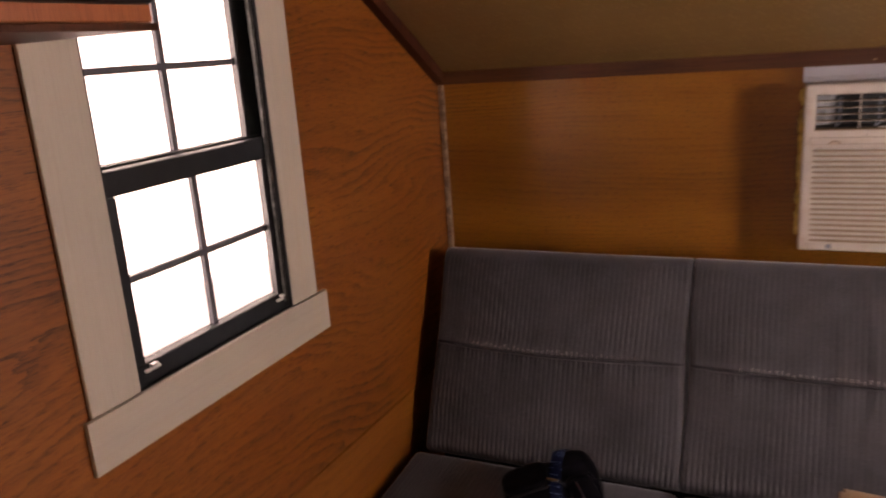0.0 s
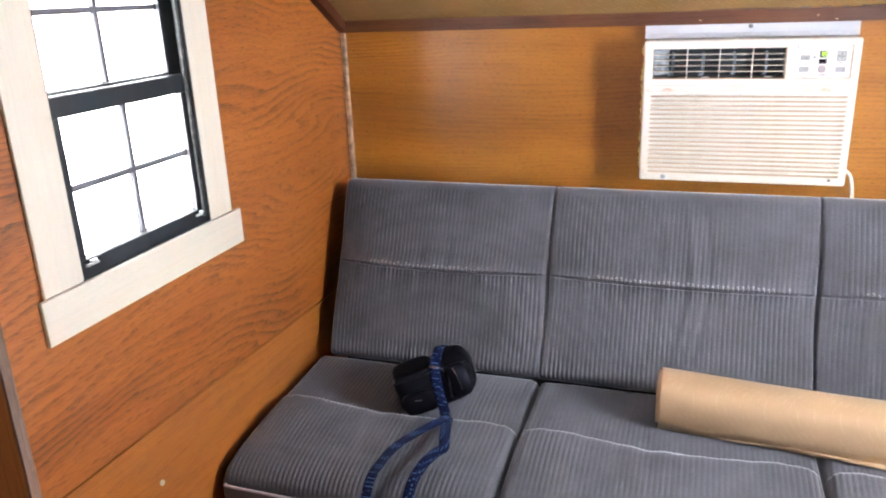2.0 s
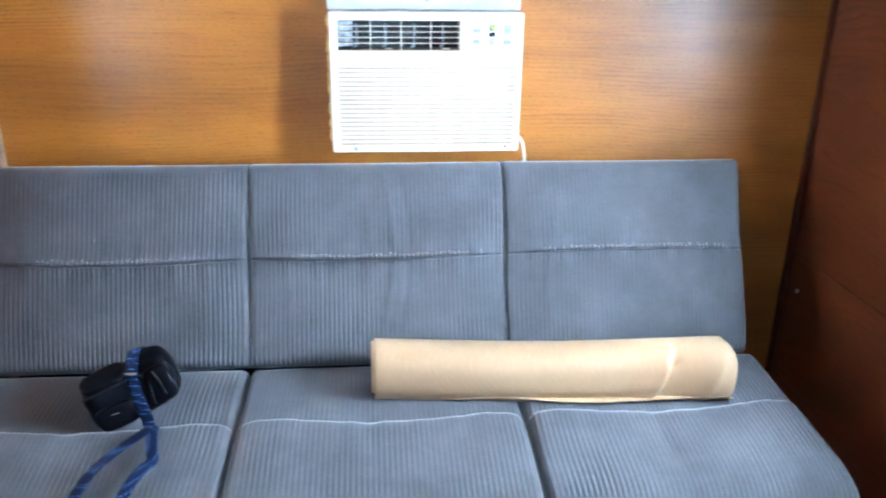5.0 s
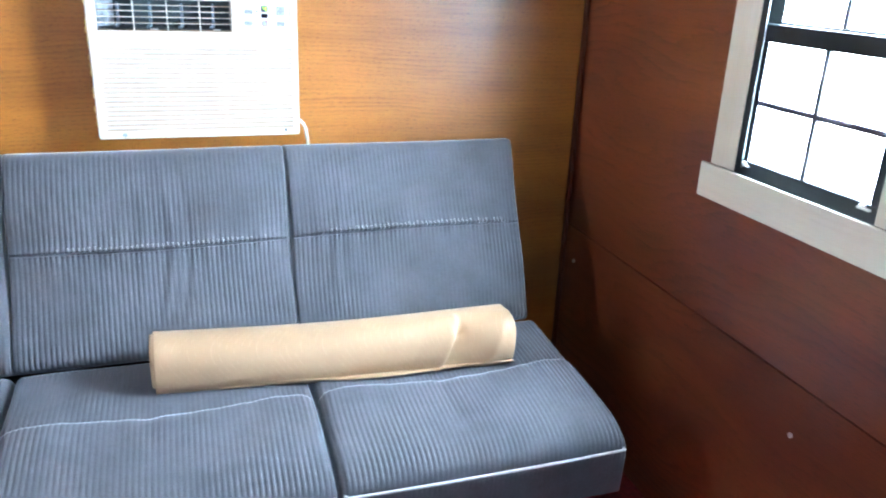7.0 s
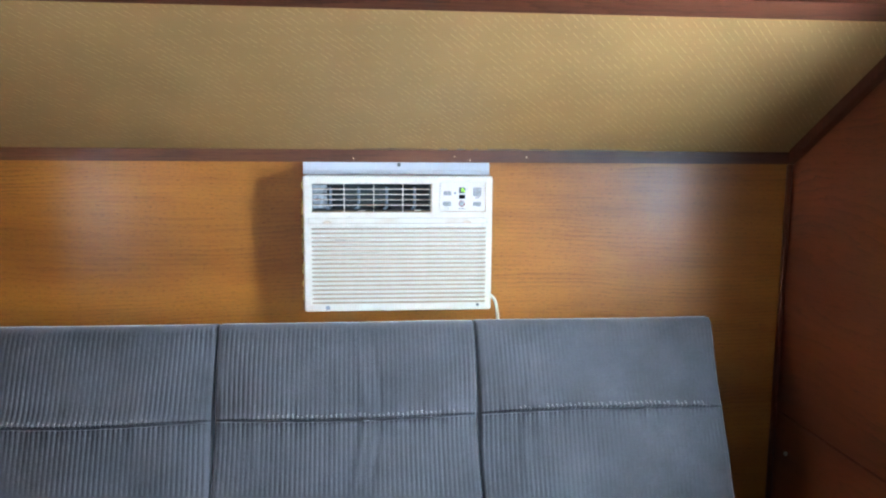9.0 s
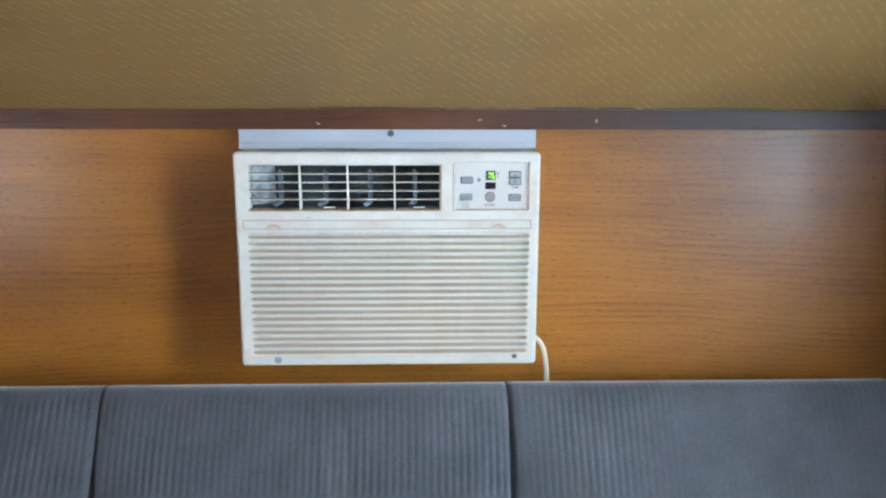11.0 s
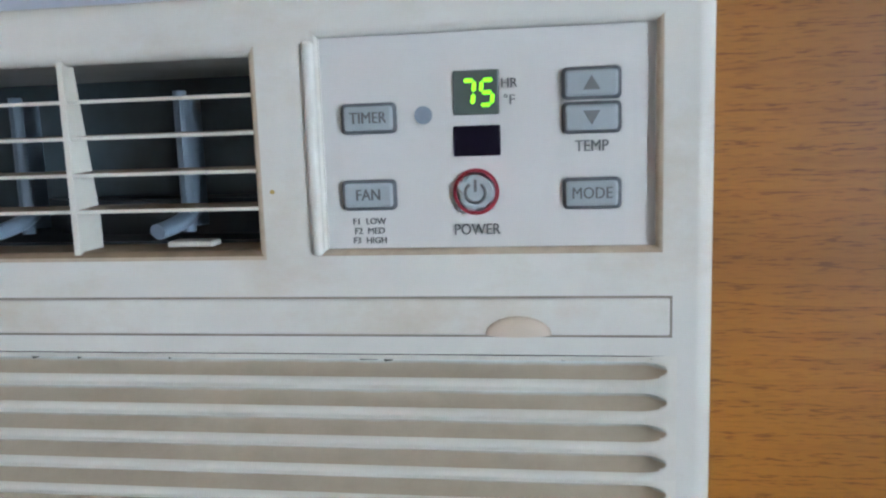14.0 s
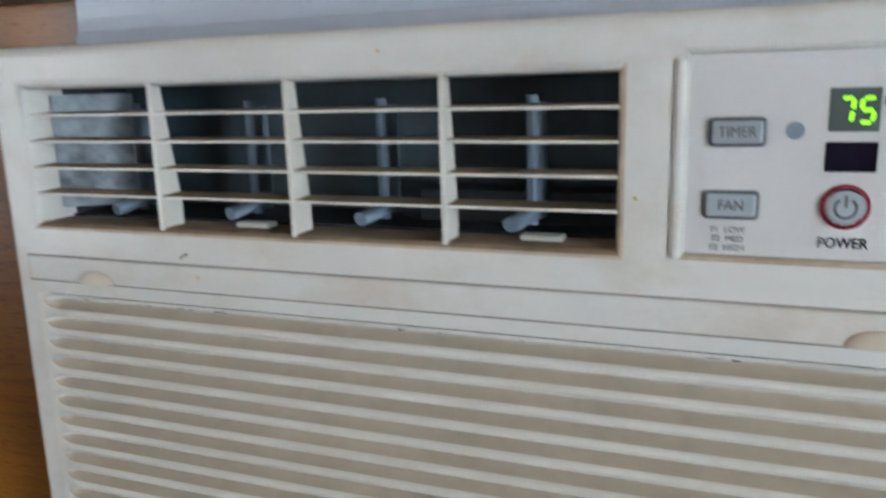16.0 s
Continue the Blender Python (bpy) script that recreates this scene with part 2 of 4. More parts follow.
def quilted(name, base, thread, turn, cell=(0.034, 0.013), width=0.16, length=0.6, show=0.55):
    """Tan vinyl with rows of short slanted stitches."""
    m, nt, p = shader(name, 0.45)
    v = coords(nt, (1, 1, 1), turn)
    sep = nt.nodes.new("ShaderNodeSeparateXYZ")
    nt.links.new(v, sep.inputs[0])

    def math(op, a, b=0.0):
        n = nt.nodes.new("ShaderNodeMath")
        n.operation = op
        for s, q in ((n.inputs[0], a), (n.inputs[1], b)):
            if isinstance(q, (int, float)):
                s.default_value = q
            else:
                nt.links.new(q, s)
        return n.outputs[0]
    row = math("DIVIDE", sep.outputs[1], cell[1])
    rid = math("FLOOR", row)
    off = math("MULTIPLY", rid, 0.37)
    col = math("ADD", math("DIVIDE", sep.outputs[0], cell[0]), off)
    inrow = math("LESS_THAN", math("FRACT", row), width)
    incol = math("LESS_THAN", math("FRACT", col), length)
    miss = node(nt, "TexNoise", Scale=34.0, Detail=1.0)
    nt.links.new(coords(nt), miss.inputs["Vector"])
    dash = math("MULTIPLY", math("MULTIPLY", inrow, incol), math("GREATER_THAN", miss.outputs["Fac"], 0.46))
    n1 = node(nt, "TexNoise", Scale=5.0, Detail=4.0)
    nt.links.new(coords(nt), n1.inputs["Vector"])
    c = ramp(nt, n1.outputs["Fac"], [(0.3, tuple(q * 0.88 for q in base)), (0.7, tuple(q * 1.08 for q in base))])
    f = math("MULTIPLY", dash, show)
    nt.links.new(mix(nt, f, c, thread), p.inputs["Base Color"])
    n2 = node(nt, "TexNoise", Scale=500.0, Detail=2.0)
    nt.links.new(coords(nt), n2.inputs["Vector"])
    h = math("ADD", math("MULTIPLY", dash, -show), math("MULTIPLY", n2.outputs["Fac"], 0.4))
    bump(nt, p, h, 0.5, 0.001)
    return m


def dotted_webbing():
    m, nt, p = shader("blue_webbing", 0.85, Specular_IOR_Level=0.1)
    vo = node(nt, "TexVoronoi", Scale=165.0, Randomness=0.05)
    nt.links.new(coords(nt), vo.inputs["Vector"])
    c = ramp(nt, vo.outputs["Distance"], [(0.20, (0.12, 0.22, 0.45)), (0.27, (0.0018, 0.006, 0.027))])
    nt.links.new(c, p.inputs["Base Color"])
    n = node(nt, "TexNoise", Scale=600.0)
    bump(nt, p, n.outputs["Fac"], 0.5, 0.001)
    return m


def slot_plastic():
    """Pale slot plastic, bluish at the top where cool light is put into the colour, with brown dust that has settled
    unevenly on the lower lip.
    """
    m, nt, p = shader("slot_plastic", 0.42)
    sep = nt.nodes.new("ShaderNodeSeparateXYZ")
    nt.links.new(coords(nt), sep.inputs[0])
    n = node(nt, "TexNoise", Scale=1.0, Detail=5.0, Roughness=0.65)
    nt.links.new(coords(nt, (55, 200, 420)), n.inputs["Vector"])
    ragged = node(nt, "Math")
    ragged.operation = "MULTIPLY_ADD"
    nt.links.new(n.outputs["Fac"], ragged.inputs[0])
    ragged.inputs[1].default_value = 0.0018
    nt.links.new(sep.outputs[2], ragged.inputs[2])
    f = node(nt, "MapRange", From_Min=0.0009, From_Max=0.0024)
    nt.links.new(ragged.outputs[0], f.inputs["Value"])
    blot = node(nt, "TexNoise", Scale=30.0, Detail=5.0, Roughness=0.7)
    nt.links.new(coords(nt), blot.inputs["Vector"])
    dirt = ramp(nt, blot.outputs["Fac"], [(0.3, (0.42, 0.345, 0.255)), (0.7, (0.52, 0.435, 0.33))])
    cool_lit = ramp(nt, blot.outputs["Fac"], [(0.3, (0.54, 0.61, 0.62)), (0.55, (0.66, 0.73, 0.745))])
    nt.links.new(mix(nt, f.outputs["Result"], dirt, cool_lit), p.inputs["Base Color"])
    return m


SLOT = slot_plastic()
FABRIC = corduroy()
# pale fabric for the seam highlights: the light is put into the colour
SHEEN_RIB = mottled("seam_sheen", (0.135, 0.143, 0.165), 0.8, 0.3, 120, 0.4, Sheen_Weight=0.6)
SEAM = mottled("pale_piping", (0.40, 0.41, 0.45), 0.8, 0.1, 60)
GAP = mottled("futon_underside", (0.012, 0.012, 0.014), 0.9, 0.2, 30)
CEILING = quilted("quilted_vinyl", (0.275, 0.174, 0.064), (0.47, 0.33, 0.14), (0, 0, radians(-42)), (0.034, 0.0125), 0.075, 0.74, 0.75)
ROLL = quilted("quilted_roll_vinyl", (0.39, 0.272, 0.158), (0.58, 0.45, 0.30), (radians(45), 0, radians(-42)), (0.020, 0.011), 0.12, 0.7, 0.2)
STRAP = dotted_webbing()


# ---- builders ----
def thing(name, at, label, category, group="", kind=""):
    ob = new(name)
    ob.empty_display_size = 0.05
    ob.location = at
    return tagged(ob, label, category, group, kind)


def origin(ob):
    p = Vector(ob.location)
    while ob.parent:
        ob = ob.parent
        p += ob.location
    return p


def part(name, bm, material, parent=None, label="", smooth=False, at=None):
    """One mesh object; the shape is given in room coordinates."""
    me = bpy.data.meshes.new(name)
    base = Vector(at) if at else Vector((0, 0, 0))
    held = origin(parent) if parent else Vector((0, 0, 0))
    if not at:
        base = held
    bmesh.ops.translate(bm, verts=bm.verts, vec=-base)
    bm.normal_update()
    bm.to_mesh(me)
    bm.free()
    if smooth:
        me.shade_smooth()
    me.materials.append(material)
    ob = new(name, me)
    ob.location = base - held
    if parent:
        ob.parent = parent
    if label:
        ob["label"] = label
    return ob


def whole(name, bm, material, label, category, at=None, group="", kind="", smooth=False):
    return tagged(part(name, bm, material, None, "", smooth, at), label, category, group, kind)


def box(x0, x1, y0, y1, z0, z1, bevel=0.0, seg=2, bm=None):
    made = bmesh.new()
    bmesh.ops.create_cube(made, size=1.0)
    for v in made.verts:
        v.co = Vector(((x0 + x1) / 2 + v.co.x * (x1 - x0), (y0 + y1) / 2 + v.co.y * (y1 - y0), (z0 + z1) / 2 + v.co.z * (z1 - z0)))
    if bevel:
        bmesh.ops.bevel(made, geom=made.edges[:], offset=bevel, segments=seg, affect="EDGES", profile=0.5)
    return join(bm, made)


def join(bm, made):
    if bm is None:
        return made
    me = bpy.data.meshes.new("tmp")
    made.to_mesh(me)
    made.free()
    bm.from_mesh(me)
    bpy.data.meshes.remove(me)
    return bm


def prism(outline, axis, lo, hi, bm=None):
    """A polygon given in the other two axes, drawn out along axis."""
    made = bmesh.new()

    def put(a, b, c):
        return {"x": (c, a, b), "y": (a, c, b), "z": (a, b, c)}[axis]
    low = [made.verts.new(put(a, b, lo)) for a, b in outline]
    high = [made.verts.new(put(a, b, hi)) for a, b in outline]
    made.faces.new(low)
    made.faces.new(high[::-1])
    for i in range(len(outline)):
        j = (i + 1) % len(outline)
        made.faces.new((low[i], low[j], high[j], high[i]))
    bmesh.ops.recalc_face_normals(made, faces=made.faces[:])
    return join(bm, made)


def disc(centre, radius, depth, axis="y", seg=20, bevel=0.0, bm=None, sides=1.0):
    made = bmesh.new()
    bmesh.ops.create_cone(made, cap_ends=True, segments=seg, radius1=radius, radius2=radius * sides, depth=depth)
    if bevel:
        bmesh.ops.bevel(made, geom=[e for e in made.edges if len(e.link_faces) == 2 and e.calc_face_angle() > 0.8], offset=bevel, segments=2, affect="EDGES")
    turn = {"y": Matrix.Rotation(radians(90), 4, "X"), "x": Matrix.Rotation(radians(90), 4, "Y"), "z": Matrix.Identity(4)}[axis]
    bmesh.ops.transform(made, matrix=Matrix.Translation(centre) @ turn, verts=made.verts)
    return join(bm, made)


def grid_mesh(points, close_u=False, close_v=False, bm=None):
    """A skin over rows of points."""
    made = bmesh.new()
    rows = [[made.verts.new(p) for p in row] for row in points]
    nu, nv = len(rows), len(rows[0])
    for i in range(nu - (0 if close_u else 1)):
        for j in range(nv - (0 if close_v else 1)):
            made.faces.new((rows[i][j], rows[i][(j + 1) % nv], rows[(i + 1) % nu][(j + 1) % nv], rows[(i + 1) % nu][j]))
    return join(bm, made)


def tube(points, radius, seg=10, flat=1.0, bm=None, side=Vector((0, 0, 1))):
    """A smooth pipe or, with flat under 1, a strap along the points."""
    pts = [Vector(p) for p in points]
    fine = []
    for i in range(len(pts) - 1):
        p0, p1, p2, p3 = pts[max(0, i - 1)], pts[i], pts[i + 1], pts[min(len(pts) - 1, i + 2)]
        for k in range(6):
            s = k / 6
            fine.append(0.5 * (2 * p1 + (p2 - p0) * s + (2 * p0 - 5 * p1 + 4 * p2 - p3) * s * s + (3 * p1 - p0 - 3 * p2 + p3) * s ** 3))
    fine.append(pts[-1])
    rows = []
    for i, p in enumerate(fine):
        d = (fine[min(i + 1, len(fine) - 1)] - fine[max(i - 1, 0)]).normalized()
        a = d.cross(side)
        a = a.normalized() if a.length > 1e-4 else Vector((1, 0, 0))
        b = a.cross(d).normalized()
        rows.append([p + a * radius * math.cos(q) + b * radius * flat * math.sin(q) for q in (2 * math.pi * k / seg for k in range(seg))])
    made = grid_mesh(rows, close_v=True)
    made.verts.ensure_lookup_table()
    n = len(made.verts)
    made.faces.new([made.verts[k] for k in range(seg)])
    made.faces.new([made.verts[n - seg + k] for k in range(seg)][::-1])
    bmesh.ops.recalc_face_normals(made, faces=made.faces[:])
    return join(bm, made)


def letters(text, size, centre, spread=1.0):
    """Writing on a face that looks towards -y."""
    cu = bpy.data.curves.new("writing", "FONT")
    cu.body, cu.size, cu.align_x, cu.align_y, cu.extrude, cu.resolution_u = text, size, "CENTER", "CENTER", 0.0002, 3
    cu.offset = 0.0
    ob = new("writing", cu)
    bpy.context.view_layer.update()
    me = bpy.data.meshes.new_from_object(ob.evaluated_get(bpy.context.evaluated_depsgraph_get()))
    bpy.data.objects.remove(ob)
    bpy.data.curves.remove(cu)
    bm = bmesh.new()
    bm.from_mesh(me)
    bpy.data.meshes.remove(me)
    both = None
    for k, dx in enumerate((-0.016, 0.0, 0.016)):
        copy = bm.copy()
        place = Matrix.Translation(Vector(centre) + Vector((dx * size, 0.00004 * k, 0))) @ Matrix.Rotation(radians(90), 4, "X") @ Matrix.Diagonal((spread, 1, 1, 1))
        bmesh.ops.transform(copy, matrix=place, verts=copy.verts)
        both = join(both, copy)
    bm.free()
    return both


def plate(xs, zs, holes, y, depth, bevel_out, bevel_in, soft, soft_to, plain=-9.0, bm=None):
    """A shell that looks towards -y: a face cut by the lines xs and zs, less the cells in holes, with its rims drawn back by depth; holes up to soft_to have softer rims."""
    made = bmesh.new()
    vs = {(i, k): made.verts.new((x, y, z)) for i, x in enumerate(xs) for k, z in enumerate(zs)}
    for i in range(len(xs) - 1):
        for k in range(len(zs) - 1):
            if (i, k) not in holes:
                made.faces.new((vs[i, k], vs[i + 1, k], vs[i + 1, k + 1], vs[i, k + 1]))
    for v in [v for v in made.verts if not v.link_faces]:
        made.verts.remove(v)
    rim = [e for e in made.edges if len(e.link_faces) == 1]
    back = bmesh.ops.extrude_edge_only(made, edges=rim)
    bmesh.ops.translate(made, verts=[g for g in back["geom"] if isinstance(g, bmesh.types.BMVert)], vec=(0, depth, 0))
    eps = 1e-5

    def outer(e):
        a, b = (v.co for v in e.verts)
        return any(abs(a[q] - w) < eps and abs(b[q] - w) < eps for q, w in ((0, xs[0]), (0, xs[-1]), (2, zs[0]), (2, zs[-1])))
    made.normal_update()
    corner = [e for e in made.edges if len(e.link_faces) == 2 and abs(e.verts[0].co.y - e.verts[1].co.y) > depth * 0.9 and outer(e) and e.calc_face_angle() > 1]
    bmesh.ops.bevel(made, geom=corner, offset=0.006, segments=2, affect="EDGES", profile=0.5)
    made.normal_update()
    out = [e for e in made.edges if len(e.link_faces) == 2 and e.calc_face_angle() > 0.6 and all(abs(v.co.y - y) < eps for v in e.verts) and any(v.co.x < xs[0] + 0.0061 or v.co.x > xs[-1] - 0.0061 or v.co.z < zs[0] + 0.0061 or v.co.z > zs[-1] - 0.0061 for v in e.verts)]
    bmesh.ops.bevel(made, geom=out, offset=bevel_out, segments=5, affect="EDGES", profile=0.5)
    made.normal_update()
    inner = [e for e in made.edges if len(e.link_faces) == 2 and e.calc_face_angle() > 1.2 and not outer(e) and abs(e.verts[0].co.y - y) < eps and abs(e.verts[1].co.y - y) < eps and not all(v.co.z < plain for v in e.verts)]
    for size, some in ((soft, [e for e in inner if e.verts[0].co.x < soft_to]), (bevel_in, [e for e in inner if e.verts[0].co.x >= soft_to])):
        bmesh.ops.bevel(made, geom=some, offset=size, segments=5, affect="EDGES", profile=0.5)
    bmesh.ops.recalc_face_normals(made, faces=made.faces[:])
    return join(bm, made)


# ---- shell of the room ----
EAVE, PITCH = 1.318, 0.578            # ceiling height at the back wall and its rise
RIDGE_Y = (YB + YR) / 2
RIDGE_Z = EAVE + PITCH * (YB - RIDGE_Y)
TH = 0.05
WIN = (-1.028, -0.598, 0.932, 1.545)    # opening of each side window: y0, y1, z0, z1


def ceil_z(y):
    return EAVE + PITCH * (YB - y) if y > RIDGE_Y else RIDGE_Z


floor = whole("floor", box(XL - TH, XR + TH, YR - TH, YB + TH, -0.05, 0.0), CARPET, "worn dark red carpet covering the floor", "floor", kind="structure")
wall_north = whole("wall_north", box(XL, XR, YB, YB + TH, 0.0, EAVE + 0.004), BACK_WOOD, "varnished orange-brown plywood back wall", "wall", kind="structure")
# unseen end wall; its doorway is added to let light in from behind
south = box(XL, -0.35, YR - TH, YR, 0.0, RIDGE_Z)
south = box(0.45, XR, YR - TH, YR, 0.0, RIDGE_Z, bm=south)
south = box(-0.35, 0.45, YR - TH, YR, 1.95, RIDGE_Z, bm=south)
whole("wall_south", south, BACK_WOOD, "plain varnished plywood end wall, unseen, with a doorway added for light", "wall", kind="structure")


def side_wall(name, x, out, seam, skin, low, label):
    """Gabled plywood wall with a window opening; the lower sheet meets the upper one at a slanting joint."""
    def joint(y):
        return seam[0] + seam[1] * -y
    wall = thing(name, (x, -1.5, 0), label, "wall", kind="structure")
    YE = YB + TH
    a, b = sorted((x, x + out * TH))
    y0, y1, z0, z1 = WIN
    gap = 0.0018
    up = prism([(YR, joint(YR) + gap), (y0, joint(y0) + gap), (y0, ceil_z(y0)), (RIDGE_Y, RIDGE_Z), (YR, ceil_z(YR))], "x", a, b)
    up = prism([(y1, joint(y1) + gap), (YE, joint(YE) + gap), (YE, ceil_z(YE)), (y1, ceil_z(y1))], "x", a, b, up)
    up = prism([(y0, joint(y0) + gap), (y1, joint(y1) + gap), (y1, z0), (y0, z0)], "x", a, b, up)
    up = prism([(y0, z1), (y1, z1), (y1, ceil_z(y1)), (y0, ceil_z(y0))], "x", a, b, up)
    part("upper_panel", up, skin, wall)
    part("lower_panel", prism([(YR, 0), (YE, 0), (YE, joint(YE) - gap), (YR, joint(YR) - gap)], "x", a, b), low, wall)
    c = sorted((x + out * 0.02, x + out * (TH - 0.005)))
    part("joint_backing", prism([(YR, joint(YR) - 0.01), (YE, joint(YE) - 0.01), (YE, joint(YE) + 0.01), (YR, joint(YR) + 0.01)], "x", *c), TRIM_WOOD, wall)
    return wall


wall_west = side_wall("wall_west", XL, -1, (0.574, 0.027), SIDE_WOOD, SIDE_PLAIN, "varnished plywood side wall with strong dark grain")
wall_east = side_wall("wall_east", XR, 1, (0.600, -0.014), EAST_SHADED_WOOD, EAST_SHADED_WOOD, "reddish varnished plywood side wall, its shade put into the colour")

sl = [(YB + TH, EAVE - PITCH * TH), (RIDGE_Y, RIDGE_Z), (RIDGE_Y, RIDGE_Z + 0.06), (YB + TH, EAVE - PITCH * TH + 0.06)]
whole("ceiling", prism(sl, "x", XL - TH, XR + TH), CEILING, "sloping ceiling lined with tan quilted vinyl", "ceiling", kind="structure")
whole("ceiling", box(XL - TH, XR + TH, YR - TH, RIDGE_Y, RIDGE_Z, RIDGE_Z + 0.06), CEILING, "flat ceiling lined with tan quilted vinyl", "ceiling", kind="structure")

# stained trim along the back wall, the rake edges, the corners and the purlin
whole("eave_trim", prism([(YB - 0.022, 1.297), (YB - 0.001, 1.297), (YB - 0.001, EAVE + 0.0), (YB - 0.022, EAVE + 0.011)], "x", XL + 0.001, XR - 0.001),
      EAVE_WOOD, "dark red stained trim under the ceiling edge", "trim", kind="structure")
BEAM = -0.415
bz = ceil_z(BEAM)
whole("purlin", prism([(BEAM, bz - 0.001), (BEAM - 0.004, bz - 0.012), (BEAM - 0.047, bz + 0.014), (BEAM - 0.043, bz + 0.0245)], "x", XL + 0.001, XR - 0.001),
      TRIM_WOOD, "dark stained batten across the sloping ceiling", "trim", kind="structure")
for x, out in ((XL, 1), (XR, -1)):
    w = sorted((x + out * 0.001, x + out * 0.024))
    whole("rake_trim", prism([(YB - 0.03, ceil_z(YB - 0.03) - 0.001), (RIDGE_Y + 0.02, RIDGE_Z - 0.013), (RIDGE_Y + 0.02, RIDGE_Z - 0.045), (YB - 0.03, ceil_z(YB - 0.03) - 0.033)], "x", *w),
          TRIM_WOOD_Z, "dark stained strip along the slope of the wall", "trim", kind="structure")
whole("corner_trim", box(XL + 0.001, XL + 0.014, YB - 0.016, YB - 0.001, 0.02, 1.296, 0.003), RAW_WOOD, "narrow corner strip with worn bare wood", "trim", kind="structure")
whole("corner_trim", box(XR - 0.014, XR - 0.001, YB - 0.016, YB - 0.001, 0.02, 1.296, 0.003), TRIM_WOOD_Z, "narrow dark stained corner strip", "trim", kind="structure")
# the end panel of a fitted closet that stands out from the side wall
PX, PY = -0.652, -1.533
closet_panel = whole("closet_panel", box(XL + 0.001, PX - 0.004, PY - 0.009, PY, 0.0, 1.424, 0.001), POST_WOOD, "golden brown plywood end panel of a fitted closet", "panel", kind="structure")
part("edge_strip", box(PX - 0.0035, PX, PY - 0.0100, PY + 0.001, 0.0, 1.424, 0.001), EDGE_WOOD, closet_panel, "dark stained edge strip")


def side_window(x, out, head, set_back, slant):
    """Casing boards, and a double-hung dark sash window with grilles; out is the outward direction in x."""
    y0, y1, z0, z1 = WIN
    win = thing("window_1" if out < 0 else "window_2", (x, -0.845, z0), "dark double-hung sash window with whitewashed casing, bright daylight outside", "window", kind="structure")

    def bx(a, b, *rest, **k):
        lo, hi = sorted((x + out * a, x + out * b))
        return box(lo, hi, *rest, **k)
    for ya, yb in ((-1.1005, -1.0145), (-0.642, -0.564)):
        part("casing", bx(-0.008, -0.001, ya, yb, 0.9515, 1.5215, bevel=0.002), CASING, win, "whitewashed wooden board")
    part("apron", bx(-0.009, -0.001, -1.1105, -0.533, 0.871, 0.949, bevel=0.0015), CASING_Y, win, "whitewashed wooden board")
    part("head_board", bx(-0.026, -0.001, -1.15, -0.545, 1.524, 1.607, bevel=0.003), head, win, "stained wooden board")
    # jambs
    for ya, yb in ((y0 + 0.003, y0 + 0.0145), (y1 - 0.0145, y1 - 0.003)):
        part("jamb", bx(0.002, TH, ya, yb, z0 + 0.001, z1 - 0.001, bevel=0.001), SASH, win)
    part("track", bx(0.0015, 0.0075, -0.6505, -0.6425, z0 + 0.03, z1 - 0.01, bevel=0.001), TRACK, win, "weathered metal track")
    # dark strips added to cover the brightly lit inner sides of the casing
    part("jamb_liner", bx(-0.0060, 0.0012, -1.0140, -1.0110, 0.952, 1.521, bevel=0.0005), SASH, win, "dark strip added over the lit casing edge")
    # the far strip is a wedge slanted along the camera's line of sight
    far = -0.6605 if out > 0 else -0.6455
    part("jamb_liner", prism([(x - out * 0.0060, far), (x - out * 0.0060, -0.6425), (x + out * 0.0012, -0.6425)], "z", 0.952, 1.521), SASH, win, "dark strip added over the lit casing edge")
    part("sill", bx(0.002, TH, y0 + 0.0145, y1 - 0.0145, z0 + 0.001, z0 + 0.012, bevel=0.001), SASH, win)
    part("head", bx(0.002, TH, y0 + 0.0145, y1 - 0.0145, z1 - 0.014, z1 - 0.001, bevel=0.001), SASH, win)
    ya, yb = y0 + 0.0155, y1 - 0.0155

    def sash(name, depth, za, zb, low, top, stile):
        d0, d1 = depth, depth + 0.026
        s = part(name, bx(d0, d1, ya, yb, za, za + low, bevel=0.003), SASH, win)
        part("rail", bx(d0, d1, ya, yb, zb - top, zb, bevel=0.003), SASH, s)
        part("stile", bx(d0, d1, ya, ya + stile, za + low, zb - top, bevel=0.0015), SASH, s)
        # the far stile is slanted to fit the camera's view, which hides its lit side
        part("stile", prism([(x + out * d0, yb - stile - 0.013), (x + out * d0, yb), (x + out * d1, yb), (x + out * d1, yb - stile + slant)], "z", za + low, zb - top), SASH, s)
        ym, zm = (ya + yb) / 2, (za + low + zb - top) / 2
        part("muntin", bx(d0 + set_back, d0 + set_back + 0.010, ym - 0.0056, ym + 0.0056, za + low, zb - top, bevel=0.001), GRID, s)
        part("muntin", bx(d0 + set_back + 0.0002, d0 + set_back + 0.0102, ya + stile, yb - stile, zm - 0.0056, zm + 0.0056, bevel=0.001), GRID, s)
        g = part("pane", bx(d0 + set_back + 0.0055, d0 + set_back + 0.006, ya + stile, yb - stile, za + low, zb - top), GLASS, s, "clear glass")
        g.visible_shadow = False
        return s
    lower = sash("lower_sash", 0.012, z0 + 0.0125, 1.259, 0.033, 0.036, 0.032)
    sash("upper_sash", 0.0385, 1.240, z1 - 0.0145, 0.023, 0.013, 0.028)
    for yy in (ya + 0.04, yb - 0.04):
        latch = bx(0.006, 0.0115, yy - 0.015, yy + 0.015, 0.9655, 0.9705, bevel=0.0018)
